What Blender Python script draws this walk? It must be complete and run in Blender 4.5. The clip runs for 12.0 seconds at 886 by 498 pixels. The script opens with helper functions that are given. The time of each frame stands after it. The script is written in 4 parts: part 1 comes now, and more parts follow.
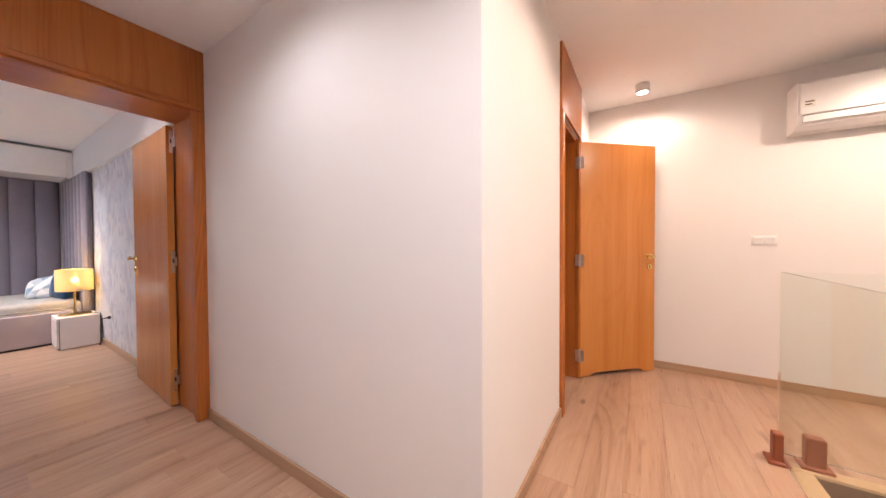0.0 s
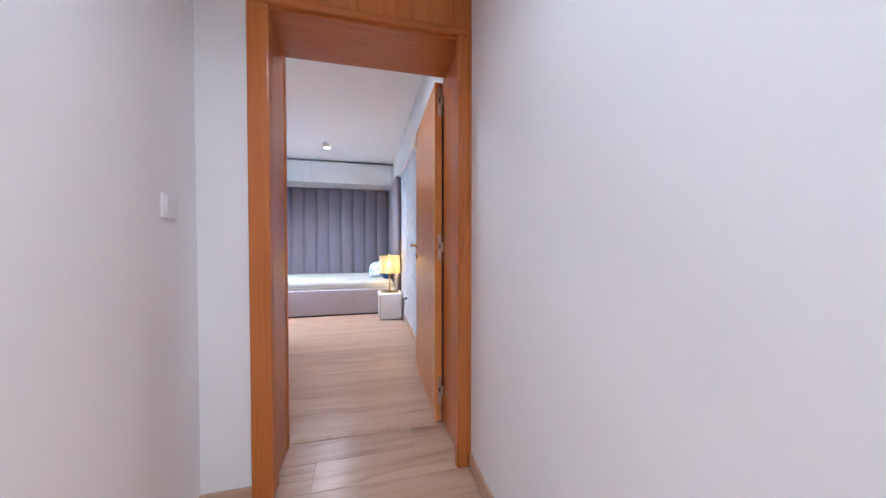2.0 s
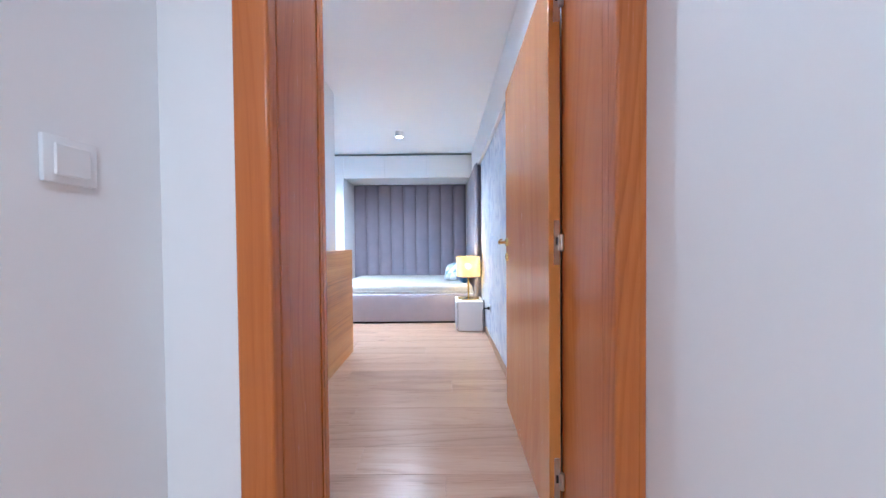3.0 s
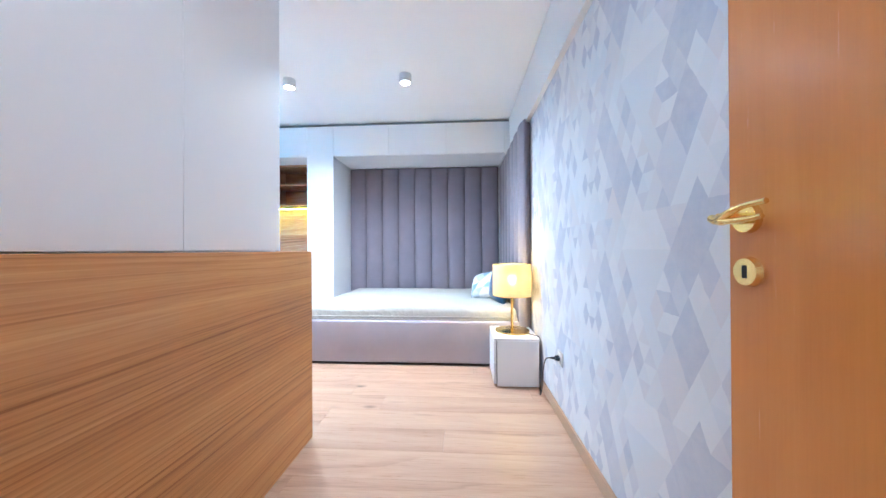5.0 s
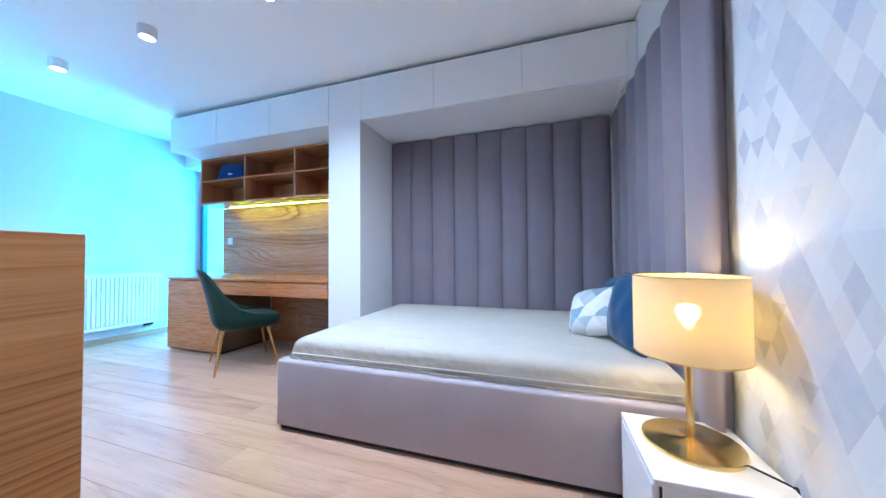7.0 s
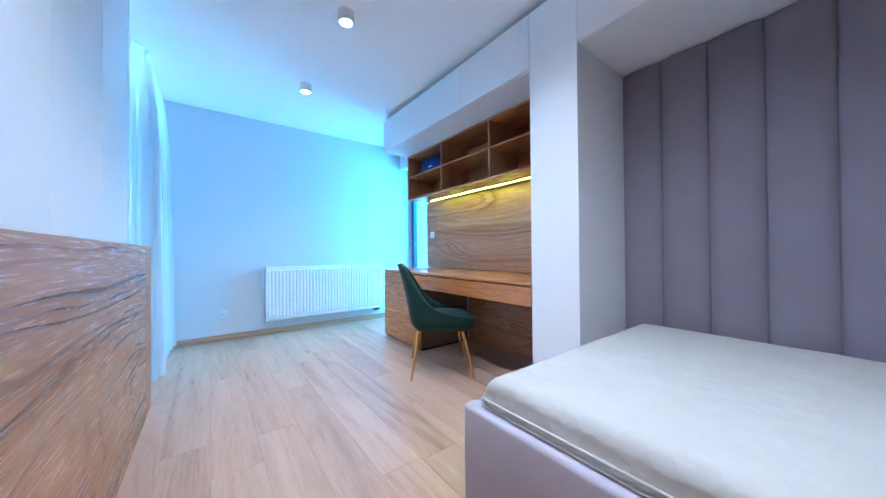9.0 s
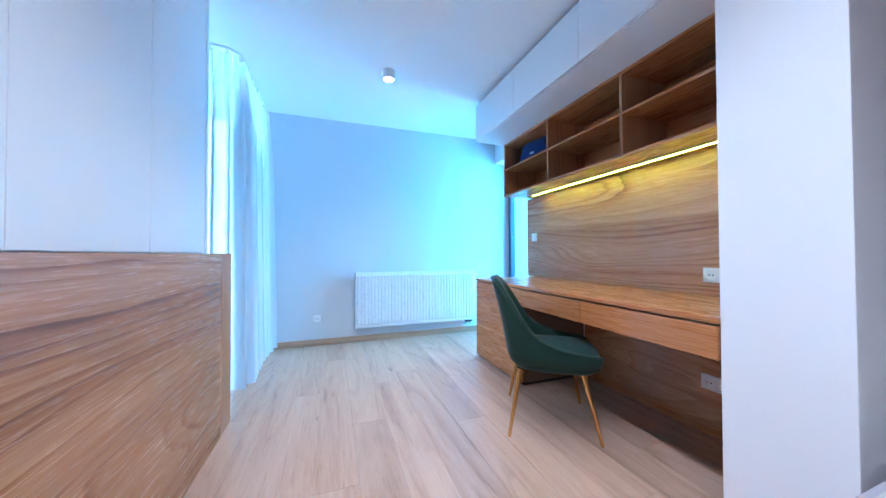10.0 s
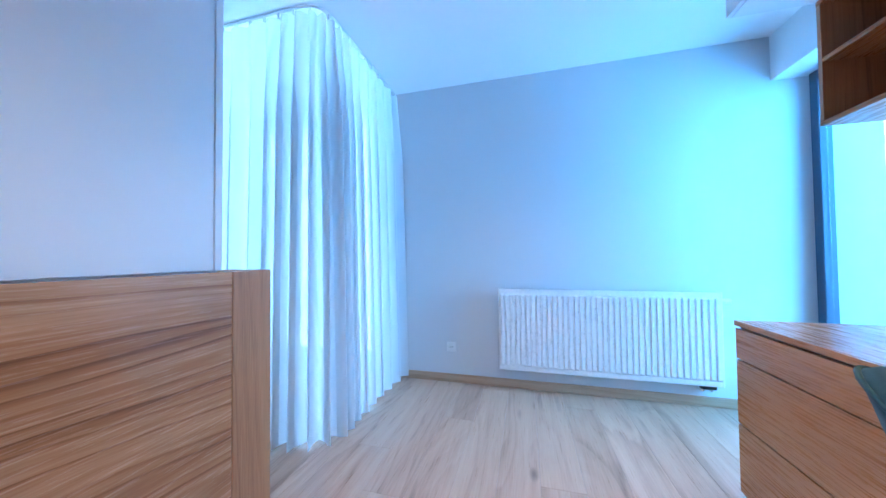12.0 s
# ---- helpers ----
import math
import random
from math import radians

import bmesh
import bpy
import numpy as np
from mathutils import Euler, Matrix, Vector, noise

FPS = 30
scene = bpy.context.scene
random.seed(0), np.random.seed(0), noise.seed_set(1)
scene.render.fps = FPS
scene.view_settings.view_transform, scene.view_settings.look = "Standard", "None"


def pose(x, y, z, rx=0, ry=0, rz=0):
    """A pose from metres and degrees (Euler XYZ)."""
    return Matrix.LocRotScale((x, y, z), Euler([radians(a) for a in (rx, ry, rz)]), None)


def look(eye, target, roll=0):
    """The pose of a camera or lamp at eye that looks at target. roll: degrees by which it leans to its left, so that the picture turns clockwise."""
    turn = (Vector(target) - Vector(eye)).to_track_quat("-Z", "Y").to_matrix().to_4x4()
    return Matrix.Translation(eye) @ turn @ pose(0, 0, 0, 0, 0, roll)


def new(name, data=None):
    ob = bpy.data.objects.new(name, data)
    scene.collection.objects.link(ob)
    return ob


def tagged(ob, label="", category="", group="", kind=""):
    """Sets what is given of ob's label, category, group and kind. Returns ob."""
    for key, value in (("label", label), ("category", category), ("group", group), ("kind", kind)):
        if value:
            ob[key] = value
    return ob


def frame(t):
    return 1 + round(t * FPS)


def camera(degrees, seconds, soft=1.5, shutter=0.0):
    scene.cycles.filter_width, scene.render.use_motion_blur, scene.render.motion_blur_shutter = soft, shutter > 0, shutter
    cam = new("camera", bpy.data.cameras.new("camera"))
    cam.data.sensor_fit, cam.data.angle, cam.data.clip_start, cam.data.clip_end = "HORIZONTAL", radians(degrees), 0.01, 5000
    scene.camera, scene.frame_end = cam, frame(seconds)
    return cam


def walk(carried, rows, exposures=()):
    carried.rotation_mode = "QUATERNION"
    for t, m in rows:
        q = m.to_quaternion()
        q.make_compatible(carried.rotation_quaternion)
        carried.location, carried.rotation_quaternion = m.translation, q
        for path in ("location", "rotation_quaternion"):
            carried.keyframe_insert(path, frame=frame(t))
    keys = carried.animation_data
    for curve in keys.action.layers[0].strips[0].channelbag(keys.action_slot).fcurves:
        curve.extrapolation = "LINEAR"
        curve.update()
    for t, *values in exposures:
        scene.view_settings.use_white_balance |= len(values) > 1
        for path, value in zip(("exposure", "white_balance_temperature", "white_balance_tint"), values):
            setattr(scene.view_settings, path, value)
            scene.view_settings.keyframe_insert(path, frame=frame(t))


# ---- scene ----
cam = camera(110.0, 12.0)
PATH = [
    (0, (0.058, 0.59, 1.171), (-1.019, 2.274, 1.135), -0.3),
    (0.5, (-0.158, 0.704, 1.154), (-1.544, 2.145, 1.122), -0.3),
    (1, (-0.397, 0.85, 1.114), (-2.05, 1.975, 1.085), -0.1),
    (1.5, (-0.664, 0.971, 1.093), (-2.499, 1.767, 1.061), 0.0),
    (2, (-0.989, 1.007, 1.077), (-2.932, 1.481, 1.037), 0.0),
    (2.5, (-1.339, 1.014, 1.058), (-3.329, 1.208, 1.014), -0.3),
    (3, (-1.676, 1.022, 1.049), (-3.676, 1.015, 1.016), -0.5),
    (3.2, (-1.797, 0.997, 1.037), (-3.797, 0.945, 1.014), -0.2),
    (4.8, (-2.937, 0.922, 1.012), (-4.933, 0.792, 1.013), -0.2),
    (5, (-3.085, 0.930, 1.003), (-5.081, 0.808, 1.010), -0.3),
    (5.5, (-3.465, 0.944, 0.994), (-5.461, 0.821, 1.015), -0.2),
    (6, (-3.821, 0.948, 0.990), (-5.816, 0.809, 1.020), -0.2),
    (6.5, (-4.137, 0.936, 0.979), (-6.109, 0.603, 1.021), -0.5),
    (7, (-4.390, 0.892, 0.956), (-6.290, 0.269, 1.004), -0.4),
    (7.5, (-4.605, 0.804, 0.934), (-6.379, -0.117, 0.980), -0.4),
    (9.3, (-5.103, 0.216, 0.966), (-6.154, -1.486, 0.993), -0.4),
    (9.5, (-5.175, 0.126, 0.977), (-6.114, -1.640, 1.014), -0.3),
    (10, (-5.289, -0.148, 0.994), (-5.958, -2.032, 1.026), -0.2),
    (10.5, (-5.393, -0.451, 0.991), (-5.801, -2.409, 1.027), -0.3),
    (11, (-5.526, -0.713, 1.015), (-5.647, -2.709, 1.052), -0.5),
    (11.5, (-5.635, -0.997, 1.030), (-5.434, -2.986, 1.067), -0.5),
    (12, (-5.741, -1.270, 1.048), (-5.224, -3.201, 1.095), -0.6),
]
EXPO = [(0.0, 0.66, 6250, 20), (1.0, 0.72, 5600, 15), (1.5, 0.82, 5250, 12), (2.5, 1.12, 4750, 5), (3.2, 1.26, 4560, 3), (5.0, 1.28, 4760, 1), (5.5, 1.15, 4640, 0), (6.5, 0.72, 4640, 1), (7.0, 0.52, 4620, 5), (7.6, 0.42, 4560, 6), (9.5, 0.18, 4850, 10), (10.5, 0.22, 4930, 14), (11.2, 0.06, 5000, 17), (12.0, -0.22, 5020, 21)]
walk(cam, [(t, look(eye, target, roll)) for t, eye, target, roll in PATH], EXPO)

# ---- daylight and lamps ----
world = bpy.data.worlds.new("sky")
world.use_nodes = True
scene.world = world
_sky = world.node_tree.nodes.new("ShaderNodeTexSky")
_sky.sky_type, _sky.sun_disc = "NISHITA", False
_sky.sun_elevation, _sky.sun_rotation = radians(38), radians(250)
_bg = world.node_tree.nodes["Background"]
_bg.inputs["Strength"].default_value = 0.12
world.node_tree.links.new(_sky.outputs["Color"], _bg.inputs["Color"])


def lamp(name, kind, m, energy, colour, **more):
    data = bpy.data.lights.new(name, kind)
    data.energy, data.color = energy, colour
    if "size" in more:
        data.shape, data.size, data.size_y = "RECTANGLE", more["size"][0], more["size"][1]
    if "radius" in more:
        data.shadow_soft_size = more["radius"]
    if "cone" in more:
        data.spot_size, data.spot_blend = radians(more["cone"]), more["blend"]
    if "angle" in more:
        data.angle = radians(more["angle"])
    ob = new(name, data)
    ob.matrix_world = m
    return tagged(ob, kind="structure")


lamp("sun", "SUN", look((-14, -6, 12), (-5, -3, 0)), 0.8, (1.0, 0.96, 0.9), angle=12)
DAY = (0.10, 0.56, 1.0)
lamp("desk_window_daylight", "AREA", look((-8.15, -3.2, 1.30), (-6.6, -3.6, 0.75)), 84, DAY, size=(0.8, 2.2))
lamp("balcony_daylight", "AREA", look((-3.67, -4.32, 1.25), (-3.67, -3.0, 1.15)), 150, (0.32, 0.71, 1.0), size=(1.9, 2.5))
DOWN = (1.0, 0.95, 0.90)
WARM = (1.0, 0.77, 0.56)
E_BED, E_LAND, E_PASS = 96, 112, 18

# ---- materials ----


class Nodes:
    """A small builder for node materials."""

    def __init__(self, name):
        self.mat = bpy.data.materials.new(name)
        self.mat.use_nodes = True
        self.tree = self.mat.node_tree
        self.bsdf = self.tree.nodes["Principled BSDF"]
        self.out = self.tree.nodes["Material Output"]

    def add(self, kind, **values):
        node = self.tree.nodes.new("ShaderNode" + kind)
        if kind == "TexNoise" and "W" in values:
            node.noise_dimensions = "1D"
        for key, value in values.items():
            if key == "op":
                node.operation = value
            elif key == "blend":
                node.data_type, node.blend_type = "RGBA", value
            else:
                self.set(node, key.replace("_", " "), value)
        return node

    def set(self, node, key, value):
        socket = node.inputs[int(key[1:])] if key[0] == "i" and key[1:].isdigit() else node.inputs[key]
        if isinstance(value, bpy.types.NodeSocket):
            self.tree.links.new(value, socket)
        else:
            socket.default_value = value

    def math(self, op, a, b=0.0, c=0.0):
        return self.add("Math", op=op, i0=a, i1=b, i2=c).outputs[0]

    def mix(self, fac, a, b, blend="MIX"):
        node = self.add("Mix", blend=blend)
        self.set(node, "i0", fac)
        self.set(node, "i6", a)
        self.set(node, "i7", b)
        return node.outputs[2]

    def ramp(self, fac, stops):
        node = self.add("ValToRGB", Fac=fac)
        while len(node.color_ramp.elements) < len(stops):
            node.color_ramp.elements.new(0.5)
        for e, (p, c) in zip(node.color_ramp.elements, stops):
            e.position, e.color = p, (*c, 1) if len(c) == 3 else c
        return node.outputs[0]

    def place(self, scale=(1, 1, 1), shift=None):
        pos = self.add("NewGeometry").outputs["Position"]
        if shift is not None:
            pos = self.add("VectorMath", op="ADD", i0=pos, i1=shift).outputs[0]
        return self.add("Mapping", Vector=pos, Scale=scale).outputs[0]

    def noise(self, vec, scale, detail=3.0, rough=0.5, distort=0.0):
        return self.add("TexNoise", Vector=vec, Scale=scale, Detail=detail, Roughness=rough, Distortion=distort).outputs["Fac"]

    def bump(self, height, strength, distance=0.002):
        self.set(self.bsdf, "Normal", self.add("Bump", Height=height, Strength=strength, Distance=distance).outputs[0])

    def shade(self, colour, rough, metal=0.0, **more):
        self.set(self.bsdf, "Base Color", colour)
        self.set(self.bsdf, "Roughness", rough)
        self.set(self.bsdf, "Metallic", metal)
        for key, value in more.items():
            self.set(self.bsdf, key.replace("_", " "), value)
        return self.mat


def c4(c):
    return (*c, 1.0)


def paint(name, colour, rough=0.6, relief=0.15, spread=0.04):
    n = Nodes(name)
    v = n.place()
    big = n.noise(v, 1.3, 4)
    fine = n.noise(v, 240, 2)
    low = tuple(max(0, x * (1 - spread)) for x in colour)
    col = n.mix(big, c4(low), c4(tuple(min(1, x * (1 + spread * 0.6)) for x in colour)))
    n.bump(fine, relief, 0.001)
    return n.shade(col, n.math("MULTIPLY_ADD", n.noise(v, 9, 3), 0.12, rough - 0.06))


def wood(name, dark, mid, light, axis, rough=0.38, pitch=42.0, figure=1.0, random_shift=False, stripe=0.30, pores=0.75):
    """Veneer or boards with the grain along axis: growth lines bent by a slow warp, broad bands and fine pores."""
    n = Nodes(name)
    shift = None
    if random_shift:
        r = n.add("ObjectInfo").outputs["Random"]
        shift = n.add("CombineXYZ", X=n.math("MULTIPLY", r, 7.0), Y=n.math("MULTIPLY", r, 53.0), Z=n.math("MULTIPLY", r, 11.0)).outputs[0]

    def stretched(k):
        return n.place({"x": (k, 1, 1), "y": (1, k, 1), "z": (1, 1, k)}[axis], shift)

    pos = n.add("SeparateXYZ", Vector=n.place((1, 1, 1), shift))
    p, q = {"x": (2, 1), "y": (2, 0), "z": (0, 1)}[axis]
    across = n.math("ADD", pos.outputs[p], n.math("MULTIPLY", pos.outputs[q], 0.83))
    warp = n.noise(stretched(0.20), 1.9, 2, 0.42, 0.25)
    wavy = n.noise(stretched(0.06), 11.0, 3, 0.55)
    turns = n.math("MULTIPLY_ADD", across, 0.5 * pitch, n.math("MULTIPLY_ADD", warp, 19.0 * figure, n.math("MULTIPLY", wavy, 1.5)))
    ring = n.math("FRACT", turns)
    weight = n.add("TexWhiteNoise", Vector=n.add("CombineXYZ", X=n.math("FLOOR", turns), Y=0.5, Z=1.5).outputs[0])
    late = n.ramp(ring, [(0.0, (0.15, 0.15, 0.15)), (0.06, (0.0, 0.0, 0.0)), (0.55, (0.12, 0.12, 0.12)), (0.93, (1.0, 1.0, 1.0)), (1.0, (0.15, 0.15, 0.15))])
    late = n.math("MULTIPLY", late, n.math("POWER", weight.outputs["Value"], 1.4))
    rings = n.add("TexNoise", W=turns, Scale=1.3, Detail=4.0, Roughness=0.6)
    rings.noise_dimensions = "1D"
    lines = n.math("MULTIPLY_ADD", late, -1.1, n.math("MULTIPLY_ADD", n.math("SUBTRACT", rings.outputs["Fac"], 0.5), 1.3, 0.60))
    bands = n.noise(stretched(0.05), 7.0, 3, 0.6, 0.4)
    fine = n.noise(stretched(0.03), 190.0, 3, 0.7)
    tone = n.math("MULTIPLY_ADD", n.math("SUBTRACT", lines, 0.38), stripe, n.math("MULTIPLY_ADD", n.math("SUBTRACT", bands, 0.5), 0.8, 0.5))
    tone = n.math("MULTIPLY_ADD", n.math("SUBTRACT", fine, 0.5), pores, tone)
    col = n.ramp(tone, [(0.10, dark), (0.48, mid), (0.92, light)])
    if random_shift:
        r2 = n.math("MULTIPLY_ADD", n.add("ObjectInfo").outputs["Random"], 0.13, 0.925)
        col = n.mix(1.0, col, n.add("CombineColor", Red=r2, Green=r2, Blue=r2).outputs[0], "MULTIPLY")
        knots = n.add("TexVoronoi", Vector=stretched(0.45), Scale=2.9).outputs["Distance"]
        k = n.ramp(knots, [(0.020, (1, 1, 1)), (0.075, (0, 0, 0))])
        col = n.mix(n.math("MULTIPLY", k, 0.75), col, c4(tuple(0.4 * x for x in dark)))
        split = n.ramp(n.noise(stretched(0.13), 15.0, 2, 0.5), [(0.66, (0, 0, 0)), (0.78, (1, 1, 1))])
        col = n.mix(n.math("MULTIPLY", split, 0.45), col, c4(tuple(0.55 * x for x in dark)))
        pale = n.ramp(n.noise(stretched(0.10), 4.2, 3, 0.55), [(0.48, (0, 0, 0)), (0.70, (1, 1, 1))])
        col = n.mix(n.math("MULTIPLY", pale, 0.35), col, c4(light))
    n.bump(fine, 0.10, 0.001)
    return n.shade(col, n.math("MULTIPLY_ADD", fine, 0.16, rough - 0.08))


def metal(name, colour, rough=0.25):
    n = Nodes(name)
    v = n.place((1, 1, 1))
    return n.shade(c4(colour), n.math("MULTIPLY_ADD", n.noise(v, 14, 2), 0.08, rough - 0.04), 1.0)


def fabric(name, colour, sheen=0.6, weave=700.0, spread=0.12):
    n = Nodes(name)
    v = n.place()
    big = n.noise(v, 5.0, 4, 0.6)
    fine = n.noise(v, weave, 2)
    col = n.mix(big, c4(tuple(x * (1 - spread) for x in colour)), c4(tuple(x * (1 + spread) for x in colour)))
    n.bump(fine, 0.35, 0.001)
    return n.shade(col, 0.85, 0.0, Sheen_Weight=sheen, Sheen_Roughness=0.4)


def plastic(name, colour, rough=0.35):
    n = Nodes(name)
    return n.shade(c4(colour), n.math("MULTIPLY_ADD", n.noise(n.place(), 30, 2), 0.08, rough - 0.04))


def glow(name, colour, strength):
    n = Nodes(name)
    n.shade(c4(tuple(0.8 for _ in colour)), 0.5, 0.0, Emission_Color=c4(colour), Emission_Strength=strength)
    return n.mat


M_WALL = paint("white_wall_paint", (0.84, 0.83, 0.825), 0.7, 0.12)
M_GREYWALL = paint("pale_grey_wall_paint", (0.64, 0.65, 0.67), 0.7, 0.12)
M_CEIL = paint("white_ceiling_paint", (0.93, 0.93, 0.93), 0.85, 0.05, 0.02)
M_LACQUER = paint("white_matt_lacquer", (0.83, 0.83, 0.84), 0.42, 0.02, 0.015)
CHERRY = ((0.31, 0.078, 0.013), (0.48, 0.146, 0.027), (0.60, 0.215, 0.047))
WALNUT = ((0.135, 0.052, 0.023), (0.375, 0.168, 0.073), (0.60, 0.345, 0.175))
M_CHERRY = wood("cherry_veneer_upright", *CHERRY, "z", 0.24, 90, 0.9, False, 0.17, 0.30)
LEAF = ((0.42, 0.132, 0.024), (0.58, 0.230, 0.051), (0.68, 0.31, 0.085))
M_LEAF = wood("cherry_veneer_door_leaf", *LEAF, "z", 0.24, 30, 0.9, False, 0.10, 0.16)
M_CHERRY_X = wood("cherry_veneer_lengthwise", *CHERRY, "y", 0.24, 30, 0.8, False, 0.17, 0.34)
# Brighter, more orange copy of WALNUT: warmer light is put into its colour.
M_WALNUT_X_LIT = wood("lit_walnut_veneer_along_x", (0.27, 0.100, 0.024), (0.54, 0.245, 0.066), (0.72, 0.40, 0.140), "x", 0.38, 120, 0.5, False, 0.34, 0.55)
M_WALNUT_Y = wood("walnut_veneer_along_y", *WALNUT, "y", 0.26, 50, 1.3, False, 0.40, 0.42)
M_WALNUT_Z = wood("walnut_veneer_upright", (0.25, 0.105, 0.045), (0.43, 0.20, 0.090), (0.53, 0.28, 0.14), "z", 0.42, 40, 0.4)
M_OAK = wood("oak_floor_board", (0.200, 0.112, 0.066), (0.455, 0.285, 0.186), (0.61, 0.425, 0.302), "y", 0.30, 26, 0.8, True, 0.17, 0.50)
M_WALNUT_D = wood("plain_walnut_veneer", (0.24, 0.080, 0.024), (0.44, 0.170, 0.054), (0.56, 0.26, 0.095), "y", 0.28, 52, 0.6, False, 0.28)
M_SKIRT = wood("oak_skirting", (0.32, 0.19, 0.11), (0.45, 0.29, 0.18), (0.54, 0.37, 0.25), "x", 0.45, 30, 0.3)
# Dark brown that paints the shade inside the desk's grooves and drawer gaps.
M_GROOVE_SHADE = plastic("dark_groove_shade", (0.15, 0.10, 0.065), 0.8)
M_SEAM = plastic("brown_board_seam", (0.24, 0.165, 0.105), 0.8)
# Grey for strips set into narrow gaps; the shade there is put into the colour.
M_GAP_SHADE = plastic("grey_gap_shade", (0.30, 0.30, 0.31), 0.8)
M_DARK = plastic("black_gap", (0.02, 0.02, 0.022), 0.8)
M_BRASS = metal("brushed_brass", (0.80, 0.60, 0.22), 0.20)
M_COPPER = metal("copper_gold", (0.78, 0.47, 0.16), 0.22)
M_NICKEL = metal("satin_nickel", (0.72, 0.70, 0.66), 0.3)
M_VELVET_GREY = fabric("grey_lilac_velvet", (0.225, 0.20, 0.245), 0.40)
M_BED = fabric("light_lilac_velvet", (0.42, 0.38, 0.42), 0.6)
M_GREEN = fabric("dark_green_velvet", (0.0032, 0.026, 0.017), 0.10, 260.0, 0.35)
M_BLUE = fabric("petrol_blue_velvet", (0.004, 0.055, 0.15), 0.4)
M_PLASTIC = plastic("white_plastic", (0.80, 0.80, 0.80), 0.32)
M_ENAMEL = plastic("white_enamel", (0.82, 0.82, 0.82), 0.28)
M_CABLE = plastic("black_cable", (0.012, 0.012, 0.014), 0.45)
M_WINFRAME = plastic("anthracite_window_frame", (0.06, 0.09, 0.14), 0.4)
M_LED = glow("led_strip", (0.80, 0.88, 0.03), 95.0)
M_BULB = glow("lamp_bulb", (1.0, 0.62, 0.22), 92.0)
M_SPOT = glow("downlight_lens", (1.0, 0.95, 0.88), 14.0)


def outdoors():
    n = Nodes("blurred_bright_greenery")
    v = n.place()
    leaf = n.ramp(n.noise(v, 2.6, 5, 0.65), [(0.40, (0.10, 0.42, 0.45)), (0.52, (0.80, 0.94, 1.0)), (0.62, (1.0, 0.97, 0.96))])
    n.shade(c4((0.1, 0.1, 0.1)), 0.9, 0.0, Emission_Color=leaf, Emission_Strength=3.6)
    return n.mat


M_BACK = outdoors()


def mattress_cloth():
    n = Nodes("white_knit_ticking")
    v = n.place((1, 1, 1))
    wave = n.add("TexVoronoi", Vector=v, Scale=24.0).outputs["Distance"]
    soft = n.noise(n.place((2.2, 0.35, 1)), 5.0, 3, 0.55)
    n.bump(n.math("MULTIPLY_ADD", soft, 2.5, wave), 0.55, 0.006)
    return n.shade(n.mix(n.noise(v, 6, 3), c4((0.45, 0.425, 0.38)), c4((0.53, 0.505, 0.455))), 0.9, 0.0, Sheen_Weight=0.12)


M_TICK = mattress_cloth()


def glass_mat(name, tint):
    n = Nodes(name)
    return n.shade(c4(tint), 0.02, 0.0, Transmission_Weight=1.0, IOR=1.12)


M_GLASS = glass_mat("clear_glass", (0.96, 0.99, 0.98))
M_GREENGLASS = glass_mat("greenish_glass", (0.94, 0.972, 0.945))


def curtain_mat():
    n = Nodes("sheer_white_voile")
    v = n.place()
    weave = n.noise(v, 500, 2)
    d = n.add("BsdfDiffuse", Color=c4((0.82, 0.83, 0.85)))
    t = n.add("BsdfTranslucent", Color=c4((0.80, 0.82, 0.84)))
    clear = n.add("BsdfTransparent", Color=c4((1, 1, 1)))
    m1 = n.add("MixShader", Fac=0.38, i1=d.outputs[0], i2=t.outputs[0])
    m2 = n.add("MixShader", Fac=n.math("MULTIPLY_ADD", weave, 0.05, 0.06), i1=m1.outputs[0], i2=clear.outputs[0])
    n.tree.links.new(m2.outputs[0], n.out.inputs["Surface"])
    return n.mat


M_VOILE = curtain_mat()


def shade_mat():
    n = Nodes("gold_lined_lamp_shade")
    d = n.add("BsdfDiffuse", Color=c4((0.62, 0.56, 0.42)))
    t = n.add("BsdfTranslucent", Color=c4((0.92, 0.68, 0.26)))
    m1 = n.add("MixShader", Fac=0.12, i1=d.outputs[0], i2=t.outputs[0])
    clear = n.add("BsdfTransparent", Color=c4((1.0, 0.85, 0.5)))
    m2 = n.add("MixShader", Fac=0.05, i1=m1.outputs[0], i2=clear.outputs[0])
    n.tree.links.new(m2.outputs[0], n.out.inputs["Surface"])
    return n.mat


M_SHADE = shade_mat()


